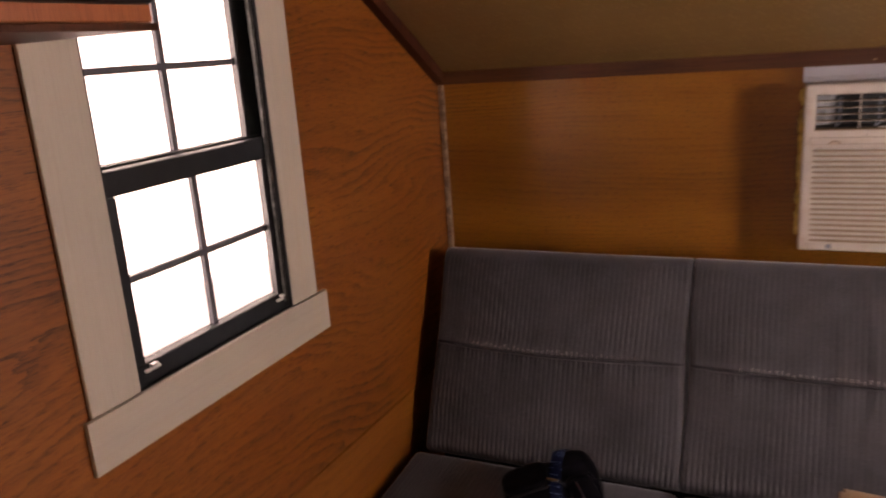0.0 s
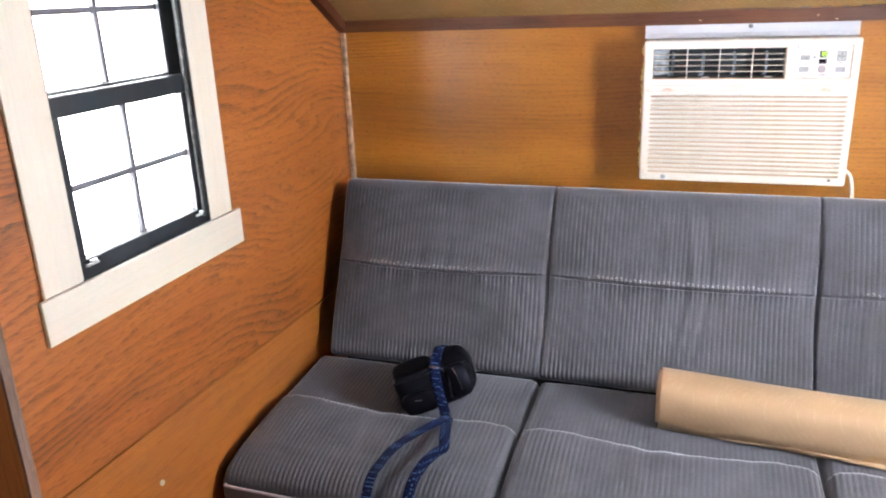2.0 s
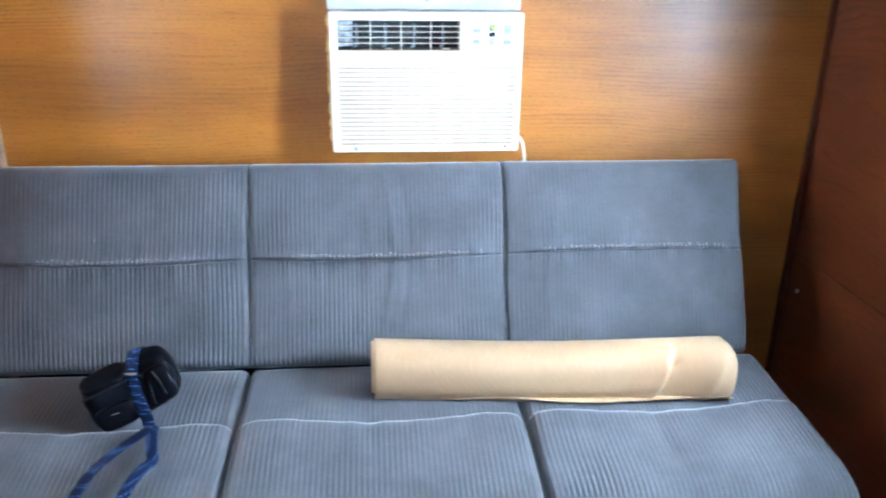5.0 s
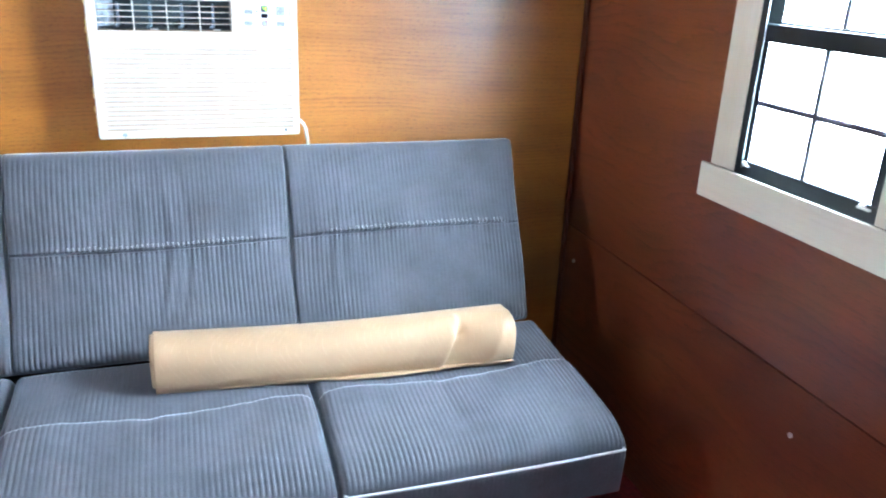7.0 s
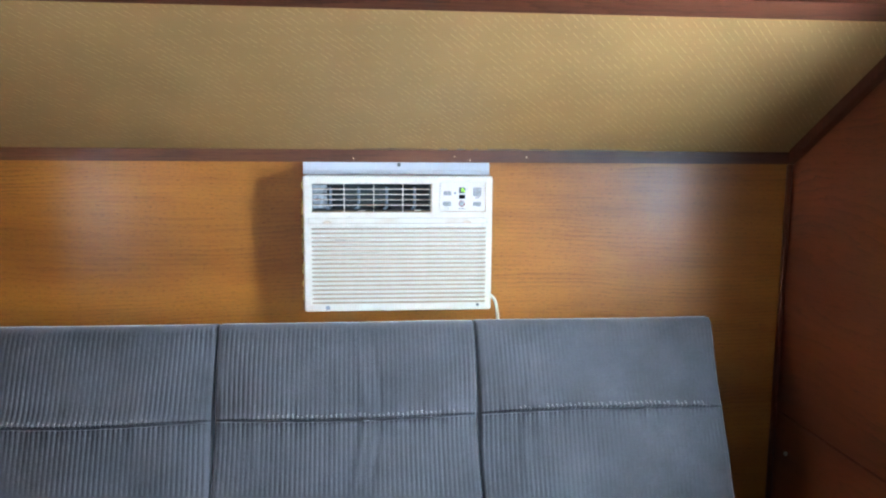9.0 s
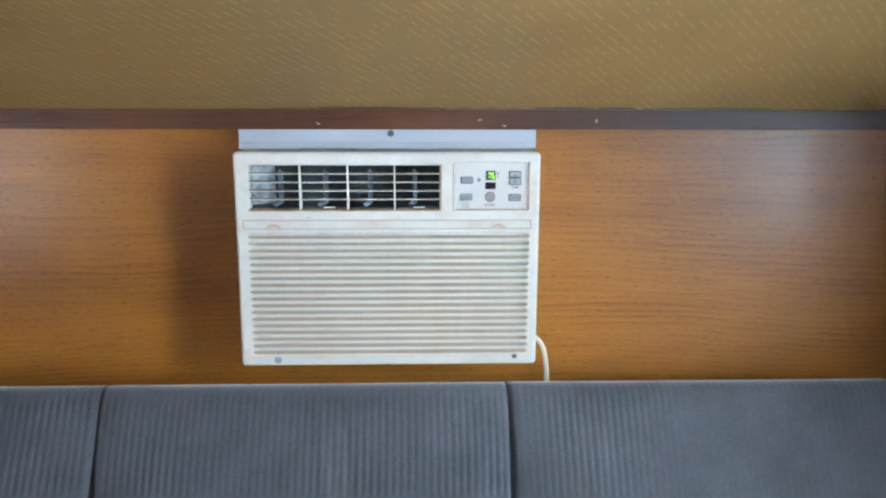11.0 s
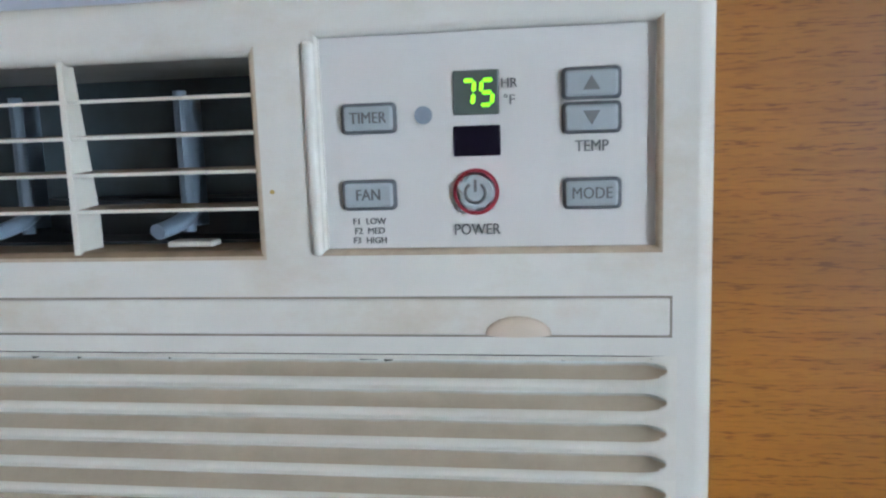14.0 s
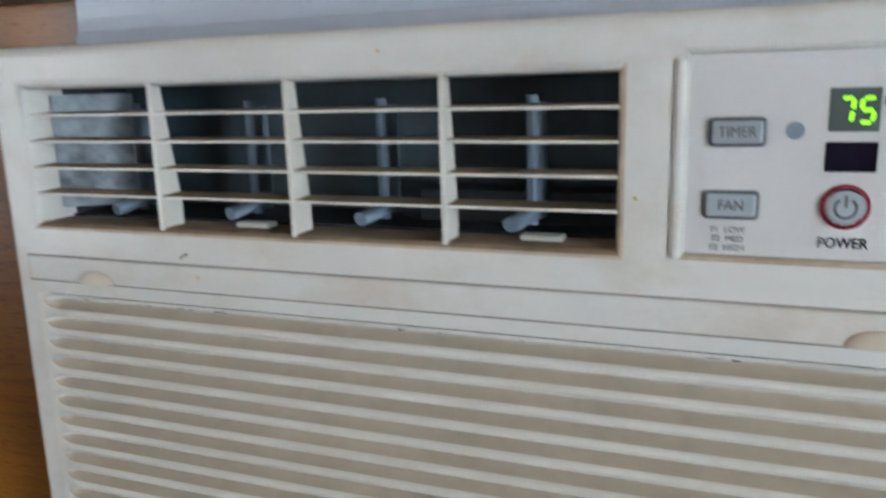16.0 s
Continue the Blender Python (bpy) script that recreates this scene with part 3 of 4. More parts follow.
        latch = bx(0.004, 0.0115, yy - 0.004, yy + 0.009, 0.971, 0.976, bevel=0.0015, bm=latch)
        part("latch", latch, LATCH, lower, "chrome latch")
    return win


side_window(XL, -1, CABINET_WOOD, 0.011, 0.004)
side_window(XR, 1, CABINET_WOOD, 0.002, 0.014)
for x in (-2.6, 2.6):
    whole("backdrop", box(min(x, x * 1.01), max(x, x * 1.01), -5.5, 3.5, -1.5, 4.0), OUTSIDE, "white overexposed daylight outside the window", "backdrop", kind="structure")

for at in ((XL + 0.003, -0.915, 0.478), (XR - 0.003, -0.938, 0.477), (XR - 0.003, 0.010, 0.497)):
    whole("bolt", disc(at, 0.006, 0.006, "x", 14, 0.0015), STEEL, "small round steel bolt head in the wall panel", "bolt", at=at)


# ---- futon ----
def cushion(name, p, across, down, out, width, length, deep, seam, ribs, parent, crease=(), wave=0.0, bulge=0.02, sag=0.0, seed=0, relief=0.0021, valley=0.0022, pucker=0.0022, teeth=2.6, lip=0.014, nose=None, step=0.0):
    """Ribbed cushion: a finely ribbed skin with rounded rims, a stitched valley across it, and plain sides."""
    rnd = random.Random(seed)
    ncol = int(width / ribs) * 6
    us = np.linspace(0, 1, ncol + 1)
    vs = np.unique(np.concatenate([np.linspace(0, 0.09, 8), np.linspace(0.09, 0.91, 26), np.linspace(0.80, 1, 22), seam + np.linspace(-0.07, 0.07, 45)]))
    pad_u = np.concatenate([[0.0], us, [1.0]])
    pad_v = np.concatenate([[0.0], vs, [1.0]])
    U, V = np.meshgrid(pad_u, pad_v, indexing="ij")
    du = np.minimum(U, 1 - U) * width

    def rim(d, r):
        q = np.clip(1 - d / r, 0, 1)
        return r * (1 - np.sqrt(1 - q * q))
    sv = seam + wave * np.sin(np.pi * U) + (0.045 * np.exp(-U * (1 - U) * width / 0.028) if nose else 0)
    seg = np.where(V < sv, V / sv, (1 - V) / (1 - sv))
    T = bulge * np.sin(np.clip(seg, 0, 1) * np.pi / 2) ** 0.6 * np.clip(du / 0.10, 0, 1) ** 0.5
    dist = (V - sv) * length
    T -= valley * np.exp(-(dist / 0.0017) ** 2)
    # the padding swells above the stitching and tucks in sharply at it
    T += lip * np.where(dist < 0, np.exp(dist / 0.020) * (1 - np.exp(dist / 0.0012)), 0) * np.clip(du / 0.12, 0, 1)
    # puckers that fan out from the stitching
    ph = rnd.uniform(0, 6)
    puck = np.sin(U * width / 0.034 * np.pi + ph) + 0.6 * np.sin(U * width / 0.019 * np.pi + 2 * ph)
    T += pucker * puck * np.exp(-np.abs(dist) / 0.025)
    for at, run, amp in crease:
        T += amp * np.exp(-((U - at - 0.03 * np.sin(V * 5 + ph)) * width / run) ** 2) * np.sin(np.clip(V * 1.1, 0, 1) * np.pi)
    T += 0.004 * np.sin(U * 5.1 + ph) * np.sin(V * 4.3 + ph) - sag * np.sin(np.pi * U) * np.sin(np.pi * V)
    rib = np.abs(np.sin(np.pi * U * width / ribs)) ** 0.7
    worn = 0.72 + 0.42 * np.sin(U * width * 23 + ph) * np.sin(V * length * 17 + 2 * ph) + 0.15 * np.sin(U * width * 61) * np.sin(V * length * 47 + ph)
    T += relief * (worn + teeth * np.exp(-np.abs(dist + 0.003) / 0.012) * np.clip(du / 0.08, 0.2, 1)) * rib * np.clip(np.abs(dist) / 0.004, 0.4, 1)
    if nose:
        front = (1 - V) * length
        T -= 0.007 * np.where(dist < 0, np.exp(dist / 0.045), 0) * np.clip(du / 0.03, 0, 1)
        T += step * np.where(dist > 0, 1 - np.exp(-dist / 0.004), 0) * np.clip(1 - dist / 0.20, 0, 1) * np.clip(du / 0.03, 0, 1)
        T += relief * 0.9 * rib * np.exp(-((front - 0.02) / 0.03) ** 2)
        q = np.clip(1 - front / nose[0], 0, 1)
        T -= rim(du, 0.022) + rim(V * length, 0.022) + nose[1] * (1 - np.sqrt(1 - q * q))
    else:
        T -= rim(du, 0.011) + rim(V * length, 0.030) + rim((1 - V) * length, 0.020)
        T += relief * 2.4 * rib * np.exp(-(((1 - V) * length - 0.020) / 0.022) ** 2)
    T[0, :], T[-1, :], T[:, 0], T[:, -1] = -deep, -deep, -deep, -deep
    A, D, O = (np.array(q, dtype=float) for q in (across, down, out))
    # the rims of the two short sides wander a little
    W = U * width + 0.004 * np.sin(V * 9 + ph) * (U - 0.5)
    X = np.array(p)[None, None, :] + W[..., None] * A + (V * length)[..., None] * D + T[..., None] * O
    n, m = U.shape
    base = np.array(origin(parent))
    verts = (X.reshape(-1, 3) - base).tolist()
    idx = np.arange(n * m).reshape(n, m)
    quads = np.stack([idx[:-1, :-1], idx[1:, :-1], idx[1:, 1:], idx[:-1, 1:]], -1).reshape(-1, 4)
    if np.dot(np.cross(A, D), O) < 0:
        quads = quads[:, ::-1]
    faces = quads.tolist() + [[int(idx[0, 0]), int(idx[0, -1]), int(idx[-1, -1]), int(idx[-1, 0])]]
    me = bpy.data.meshes.new(name)
    me.from_pydata(verts, [], faces)
    me.shade_smooth()
    me.materials.append(FABRIC)
    ob = new(name, me)
    ob.parent = parent
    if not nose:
        # pale ribs on the swell above the stitching, painted in place of the fabric's sheen
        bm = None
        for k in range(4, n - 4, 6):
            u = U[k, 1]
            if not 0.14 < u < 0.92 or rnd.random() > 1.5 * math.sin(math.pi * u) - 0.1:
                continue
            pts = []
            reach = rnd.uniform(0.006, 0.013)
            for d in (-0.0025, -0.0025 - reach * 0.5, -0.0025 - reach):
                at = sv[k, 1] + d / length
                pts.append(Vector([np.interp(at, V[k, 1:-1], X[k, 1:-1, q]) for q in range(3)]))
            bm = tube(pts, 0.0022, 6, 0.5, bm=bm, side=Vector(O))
        tagged(part("worn_nap", bm, SHEEN_RIB, parent, "pale ribs painted for the sheen above the seam", True), kind="stuff")
    # the line just in front of the seam, for the stitching
    crest = []
    for k in range(1, n - 1):
        at = sv[k, 1] + 0.0035 / length
        crest.append(np.array([np.interp(at, V[k, 1:-1], X[k, 1:-1, q]) for q in range(3)]))
    return crest


futon = thing("futon", (-0.11, -0.45, 0), "three-section futon sofa in grey ribbed corduroy, worn", "sofa")
BACK_LO, BACK_HI = Vector((0, -0.262, 0.455)), Vector((0, -0.052, 0.912))
tilt = (BACK_LO - BACK_HI)
blen = tilt.length
tilt.normalize()
bout = Vector((0, -1, 0)) - tilt * Vector((0, -1, 0)).dot(tilt)
bout.normalize()
EDGES = (-1.036, -0.445, 0.186, 0.805)
creases = ((), ((0.53, 0.010, 0.0035), (0.59, 0.009, -0.003), (0.44, 0.014, 0.002)), ((0.2, 0.012, 0.003),))
for i in range(3):
    a, b = EDGES[i] + 0.001, EDGES[i + 1] - 0.001
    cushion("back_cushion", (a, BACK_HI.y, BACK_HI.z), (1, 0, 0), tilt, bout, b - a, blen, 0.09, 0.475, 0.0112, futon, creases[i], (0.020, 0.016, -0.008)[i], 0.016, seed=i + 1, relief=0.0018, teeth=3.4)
SEAT_HI, SEAT_LO = Vector((0, -0.248, 0.4484)), Vector((0, -0.760, 0.417))
sd = SEAT_LO - SEAT_HI
slen = sd.length
sd.normalize()
sout = Vector((0, 0, 1)) - sd * sd.z
sout.normalize()


def stitches(crest):
    """Short stitches along the crest of a seat cushion's seam, thick and pale to paint its lit edge too."""
    bm = None
    gone = [0.0]
    for a, b in zip(crest, crest[1:]):
        gone.append(gone[-1] + math.hypot(a[0] - b[0], a[1] - b[1]))
    line = [np.interp(np.arange(0.006, gone[-1] - 0.006, 0.0042), gone, [c[q] for c in crest]) for q in range(3)]
    pts = [Vector(p) for p in zip(*line)]
    for k in range(0, len(pts) - 1, 2):
        bm = tube([pts[k], pts[k + 1] + (pts[k + 1] - pts[k]) * 0.4], 0.0015, 5, bm=bm)
    tagged(part("stitching", bm, SEAM, futon, "stitching along the seam, paled for its lit crest", True), kind="stuff")


for i in range(3):
    a, b = EDGES[i] + 0.001 + (0.0 if i else -0.030), EDGES[i + 1] - 0.001 + (0.018 if i == 2 else 0)
    crest = cushion("seat_cushion", (a, SEAT_HI.y, SEAT_HI.z), (1, 0, 0), sd, sout, b - a, slen, 0.165, 0.432, 0.0112, futon, ((0.47, 0.02, -0.004),), 0.061, 0.020, 0.012, seed=i + 11, valley=0.0, teeth=0.2, lip=0.0, pucker=0.0007, nose=(0.095, 0.046), step=0.011)
    stitches(crest)
    part("piping", tube([(a + 0.004, -0.738, 0.371), (a + 0.012, -0.757, 0.371), (a + 0.04, -0.763, 0.371), ((a + b) / 2, -0.764, 0.369), (b - 0.04, -0.763, 0.371), (b - 0.012, -0.757, 0.371), (b - 0.004, -0.738, 0.371)], 0.0032), SEAM, futon, "pale fabric piping", True)
part("seat_frame", box(-1.03, 0.81, -0.71, -0.20, 0.25, 0.30, 0.006), GAP, futon, "black metal frame")
part("back_frame", prism([(-0.22, 0.30), (-0.16, 0.30), (0.03, 0.86), (-0.01, 0.86)], "x", -1.02, 0.79), GAP, futon, "black backing")
for x in (-0.98, 0.76):
    for y in (-0.66, -0.24):
        part("leg", disc((x, y, 0.125), 0.018, 0.25, "z", 14, 0.002), STEEL, futon, "round metal leg", True)


# ---- air conditioner ----
ac = thing("air_conditioner", (0, 0.04, 0.92), "cream window air conditioner with slotted front, yellowed and dusty", "air conditioner")
VX0, VX1, VZ0, VZ1 = -0.2175, 0.079, 1.1755, 1.2435
PX0, PX1, PZ0, PZ1 = 0.1045, 0.2175, 1.1755, 1.2485
LX, LZ0, LZ1 = 0.2245, 0.938, 1.138
xs = [-0.2400, -LX, VX0, VX1, PX0, PX1, LX, 0.2365]
zs = [0.92, LZ0, LZ1, VZ0, VZ1, PZ1, 1.2645]
holes = {(i, 1) for i in range(1, 6)} | {(2, 3), (4, 3), (4, 4)}
housing = part("housing", plate(xs, zs, holes, 0.0, 0.083, 0.0062, 0.0030, 0.0047, 0.09, LZ1 + 0.001), AC_WHITE, ac, "", True)
housing.data.set_sharp_from_angle(angle=radians(42))
housing.modifiers.new("even_normals", "WEIGHTED_NORMAL").keep_sharp = True
housing.data.materials.append(DUST)
housing.data.materials.append(GRIME)
for f in housing.data.polygons:
    c = f.center + ac.location
    low = c.z < VZ0 + 0.003 or c.x > PX1 - 0.003 or abs(c.x - VX1) < 0.003
    if f.normal.y > -0.97 and c.y < 0.0075 and abs(c.y) > 0.0002 and 1.165 < c.z < 1.252 and -0.222 < c.x < 0.2205 and low:
        f.material_index = 2
    if f.normal.z > 0.5 and VX0 - 0.003 < c.x < VX1 + 0.003 and c.y > 0.001 and 1.17 < c.z < 1.18:
        f.material_index = 1
# louvers
N_LOUV = 18
pitch = (LZ1 - LZ0) / N_LOUV


def louver_mesh():
    ends = [0.0, 0.0003, 0.0008, 0.0015, 0.0024, 0.0036, 0.005, 0.007, 0.0095]
    cols = [-LX + 0.003 + e for e in ends] + [-0.15, 0.0, 0.15] + [LX - 0.003 - e for e in reversed(ends)]
    rows = []
    for x in [-LX] + cols + [LX]:
        e = min(x + LX - 0.003, LX - 0.003 - x)
        q = max(0.0, min(e / 0.0095, 1.0))
        hh = max(0.28 * pitch * math.sqrt(1 - (1 - q) ** 2), 0.00004)
        line = [(-0.5 * pitch, -0.0011 * q), (-hh - (0.5 * pitch - hh) * 0.55, -0.0011 * q), (-hh - (0.5 * pitch - hh) * 0.2, -0.0005 * q)]
        for w, d in ((0, 0.0003), (0.10, 0.0016), (0.25, 0.0036), (0.45, 0.0058), (0.58, 0.0070), (0.66, 0.0074), (0.82, 0.0072), (0.94, 0.0062), (1.0, 0.0034), (1.03, 0.0006)):
            line.append((-hh + 2 * hh * w, d * min(1, q * 1.6)))
        line += [(hh + (0.5 * pitch - hh) * 0.25, 0.0), (hh + (0.5 * pitch - hh) * 0.85, -0.0009 * q), (0.5 * pitch, -0.0011 * q)]
        rows.append([(x, d, s) for s, d in line])
    bm = grid_mesh(rows)
    bmesh.ops.recalc_face_normals(bm, faces=bm.faces[:])
    if sum(f.normal.y for f in bm.faces) > 0:
        bmesh.ops.reverse_faces(bm, faces=bm.faces[:])
    me = bpy.data.meshes.new("louver")
    bm.to_mesh(me)
    bm.free()
    me.shade_smooth()
    me.materials.append(AC_GRILLE)
    me.materials.append(SLOT)
    for f in me.polygons:
        f.material_index = 1 if f.center.y > 0.0004 and abs(f.center.z) < 0.36 * pitch else 0
        f.use_smooth = abs(f.center.x) < LX - 0.0033
    return me


lm = louver_mesh()
for k in range(N_LOUV):
    lv = new("louver", lm)
    lv.parent = ac
    lv.location = Vector((0, 0.0, LZ0 + pitch * (k + 0.5))) - ac.location
rnd = random.Random(21)
bm = box(-LX + 0.008, LX - 0.008, -0.0003, 0.002, LZ1 - 0.0011, LZ1 - 0.0004)
for k in range(16):
    x, w = rnd.uniform(-LX + 0.02, LX - 0.01), rnd.uniform(0.003, 0.016)
    bm = prism([(x, LZ1 - 0.0006), (x + w * 0.25, LZ1 - rnd.uniform(0.0015, 0.003)), (x + w * 0.7, LZ1 - rnd.uniform(0.0012, 0.0026)), (x + w, LZ1 - 0.0006)], "y", 0.0002, 0.0018, bm)
part("grime", bm, GRIME_DARK, ac, "dark grime along the top slot")
part("scuff", tube([(-0.128, -0.0003, 1.1615), (-0.1255, -0.0004, 1.1630), (-0.1240, -0.0003, 1.1638)], 0.0005, 6), GROOVE, ac, "grey scuff")
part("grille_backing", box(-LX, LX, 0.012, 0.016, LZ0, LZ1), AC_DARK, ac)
# lift-out strip above the louvers
part("filter_door", box(-0.227, 0.222, -0.0011, 0.002, 1.1452, 1.1580, 0.0008), AC_WHITE, ac)
part("groove", box(-0.2278, 0.2228, -0.0002, 0.002, 1.1444, 1.1588), GROOVE, ac, "thin dark gap")
for x in (-0.181, 0.1715):
    bm = bmesh.new()
    bmesh.ops.create_uvsphere(bm, u_segments=20, v_segments=10, radius=1.0)
    bmesh.ops.delete(bm, geom=[v for v in bm.verts if v.co.z < -0.01], context="VERTS")
    bmesh.ops.transform(bm, matrix=Matrix.Translation((x, -0.0008, 1.1455)) @ Matrix.Diagonal((0.0115, 0.0042, 0.0066, 1)), verts=bm.verts)
    part("finger_notch", bm, NOTCH, ac, "rounded finger notch", True)
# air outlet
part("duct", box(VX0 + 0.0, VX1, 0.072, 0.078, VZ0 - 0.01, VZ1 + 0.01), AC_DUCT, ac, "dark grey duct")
# dark sheets added inside the outlet, standing in for its shade
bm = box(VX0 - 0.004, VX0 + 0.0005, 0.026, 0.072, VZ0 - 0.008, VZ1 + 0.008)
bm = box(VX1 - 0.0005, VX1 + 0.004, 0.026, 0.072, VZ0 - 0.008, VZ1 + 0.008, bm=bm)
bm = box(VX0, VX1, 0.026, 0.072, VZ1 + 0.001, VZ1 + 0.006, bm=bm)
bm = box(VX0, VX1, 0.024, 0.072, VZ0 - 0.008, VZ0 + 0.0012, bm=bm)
part("duct_lining", bm, AC_DARK, ac, "dark sheets for the shade in the outlet")
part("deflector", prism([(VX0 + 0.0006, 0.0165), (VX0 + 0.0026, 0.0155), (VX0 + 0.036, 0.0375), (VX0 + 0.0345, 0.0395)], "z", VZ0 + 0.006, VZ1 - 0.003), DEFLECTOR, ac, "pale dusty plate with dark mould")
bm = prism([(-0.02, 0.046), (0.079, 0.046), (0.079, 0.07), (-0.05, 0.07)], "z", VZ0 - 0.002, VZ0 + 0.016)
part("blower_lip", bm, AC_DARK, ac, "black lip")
for x in (-0.171, -0.100, -0.029, 0.042):
    bm = prism([(x - 0.0052, 0.0290), (x - 0.0020, 0.0275), (x + 0.0016, 0.0385), (x + 0.0002, 0.0392)], "z", VZ0 + 0.006, VZ1 - 0.0115)
    bm = tube([(x - 0.0030, 0.0305, VZ0 + 0.004), (x - 0.0030, 0.0305, VZ1 - 0.0085)], 0.0026, 10, bm=bm, side=Vector((0, 1, 0)))
    bm = tube([(x - 0.0026, 0.034, VZ0 + 0.0125), (x - 0.0040, 0.028, VZ0 + 0.0090), (x - 0.0068, 0.021, VZ0 + 0.0066), (x - 0.0086, 0.0172, VZ0 + 0.0058), (x - 0.0091, 0.0160, VZ0 + 0.0056)], 0.0042, 12, 0.75, bm)
    part("vane", bm, AC_VANE, ac, "blue-grey swivelling vane", True).data.set_sharp_from_angle(angle=radians(40))
for x in (-0.095, 0.047):
    part("vane_clip", box(x - 0.009, x + 0.009, 0.013, 0.022, VZ0 - 0.0005, VZ0 + 0.0022, 0.0008), AC_GRILLE, ac)


def dusty(ob):
    """Brown dust on the faces that look up."""
    ob.data.materials.append(DUST)
    for f in ob.data.polygons:
        if f.normal.z > 0.7:
            f.material_index = 1


for z in (1.2305, 1.2174, 1.2040, 1.1906):
    bm = prism([(0.0022, z - 0.0007), (0.0022, z + 0.0006), (0.0155, z + 0.0014), (0.0155, z + 0.0004)], "x", VX0 - 0.001, VX1 + 0.001)
    dusty(part("slat", bm, AC_GRILLE, ac))
for x in (-0.1385, -0.0645, 0.0085):
    part("mullion", prism([(0.0012, VZ0 - 0.001), (0.0012, VZ1 + 0.001), (0.0080, VZ1 + 0.001), (0.0165, VZ0 + 0.012), (0.0165, VZ0 - 0.001)], "x", x - 0.0011, x + 0.0011), AC_GRILLE, ac)
# control panel
panel = part("control_panel", box(PX0 - 0.001, PX1 + 0.001, 0.0042, 0.008, PZ0 - 0.001, PZ1 + 0.001), AC_PANEL, ac, "pale grey control panel")
part("rib", box(0.0995, 0.1037, -0.0018, 0.003, 1.1735, 1.2475, 0.0018, 4), AC_WHITE, ac)


def key(x0, x1, z0, z1, text="", arrow=0):
    part("button", box(x0, x1, 0.0022, 0.005, z0, z1, 0.0018, 3), KEY_RIM, panel, "grey push button")
    t = 0.0011
    bm = box(x0 + t, x1 - t, 0.0014, 0.005, z0 + t, z1 - t, 0.0012, 3)
    cx, cz = (x0 + x1) / 2, (z0 + z1) / 2
    part("button_face", bm, KEY, panel)
    if text:
        part("lettering", letters(text, 0.0055, (cx, 0.0012, cz), 0.86), INK, panel)
    if arrow:
        part("arrow", prism([(cx - 0.0028, cz - arrow * 0.0022), (cx + 0.0028, cz - arrow * 0.0022), (cx, cz + arrow * 0.0025)], "y", 0.0008, 0.0016), INK, panel)


key(0.1115, 0.131, 1.2155, 1.226, "TIMER")
key(0.1105, 0.130, 1.189, 1.1997, "FAN")
key(0.187, 0.2065, 1.188, 1.1987, "MODE")
key(0.187, 0.2065, 1.2243, 1.235, "", 1)
key(0.187, 0.2065, 1.2132, 1.2238, "", -1)
part("lettering", letters("TEMP", 0.0054, (0.1968, 0.0038, 1.2090), 0.86), INK, panel)
part("lettering", letters("POWER", 0.0054, (0.1577, 0.0038, 1.1815), 0.86), INK, panel)
for i, line in enumerate(("F1  LOW", "F2  MED", "F3  HIGH")):
    part("lettering", letters(line, 0.0031, (0.1196, 0.0038, 1.1850 - 0.0034 * i), 1.0), INK, panel)
part("lettering", letters("HR", 0.0043, (0.1696, 0.0038, 1.2308)), INK, panel)
part("lettering", letters("\u00b0F", 0.0047, (0.1696, 0.0038, 1.2252)), INK, panel)
part("indicator", disc((0.1402, 0.0039, 1.2212), 0.0031, 0.001, "y", 20), BADGE, panel, "round pale sensor spot")
part("display", box(0.1506, 0.1663, 0.0034, 0.005, 1.2207, 1.2356, 0.0006), SCREEN, panel, "dark green display window")
part("receiver", box(0.1503, 0.1665, 0.0034, 0.005, 1.2068, 1.2172, 0.0006), BLACK, panel, "black receiver window")
# seven-segment 75
def digit(cx, cz, lit):
    w, h, t, lean = 0.0020, 0.0041, 0.00082, 0.10
    segs = {"a": (-w, h, w, h), "b": (w, h, w, 0), "c": (w, 0, w, -h), "d": (-w, -h, w, -h), "e": (-w, 0, -w, -h), "f": (-w, h, -w, 0), "g": (-w, 0, w, 0)}
    bm = None
    for s in lit:
        x0, z0, x1, z1 = segs[s]
        if z0 == z1:
            o = [(x0 + 0.0003, z0), (x0 + t, z0 + t * 0.8), (x1 - t, z0 + t * 0.8), (x1 - 0.0003, z0), (x1 - t, z0 - t * 0.8), (x0 + t, z0 - t * 0.8)]
        else:
            lo, hi = min(z0, z1), max(z0, z1)
            o = [(x0, lo + 0.0003), (x0 + t * 0.8, lo + t), (x0 + t * 0.8, hi - t), (x0, hi - 0.0003), (x0 - t * 0.8, hi - t), (x0 - t * 0.8, lo + t)]
        bm = prism([(cx + a + b * lean, cz + b) for a, b in o], "y", 0.0028, 0.0034, bm)
    return bm


part("digit", digit(0.1557, 1.2280, "abc"), DIGIT, panel, "glowing green digit 7")
part("digit", digit(0.1622, 1.2280, "acdfg"), DIGIT, panel, "glowing green digit 5")
# power button
part("power_ring", disc((0.1577, 0.0032, 1.1947), 0.0080, 0.0022, "y", 32, 0.0008), RED, panel, "dark red ring")
part("power_button", disc((0.1577, 0.0026, 1.1947), 0.0067, 0.0026, "y", 32, 0.0008), KEY, panel, "round grey power button")
arc = [(0.1577 + 0.0034 * math.sin(a), 0.0013, 1.1945 + 0.0034 * math.cos(a)) for a in np.linspace(0.6, 2 * math.pi - 0.6, 14)]
bm = tube(arc, 0.00055, 6, side=Vector((0, 1, 0)))
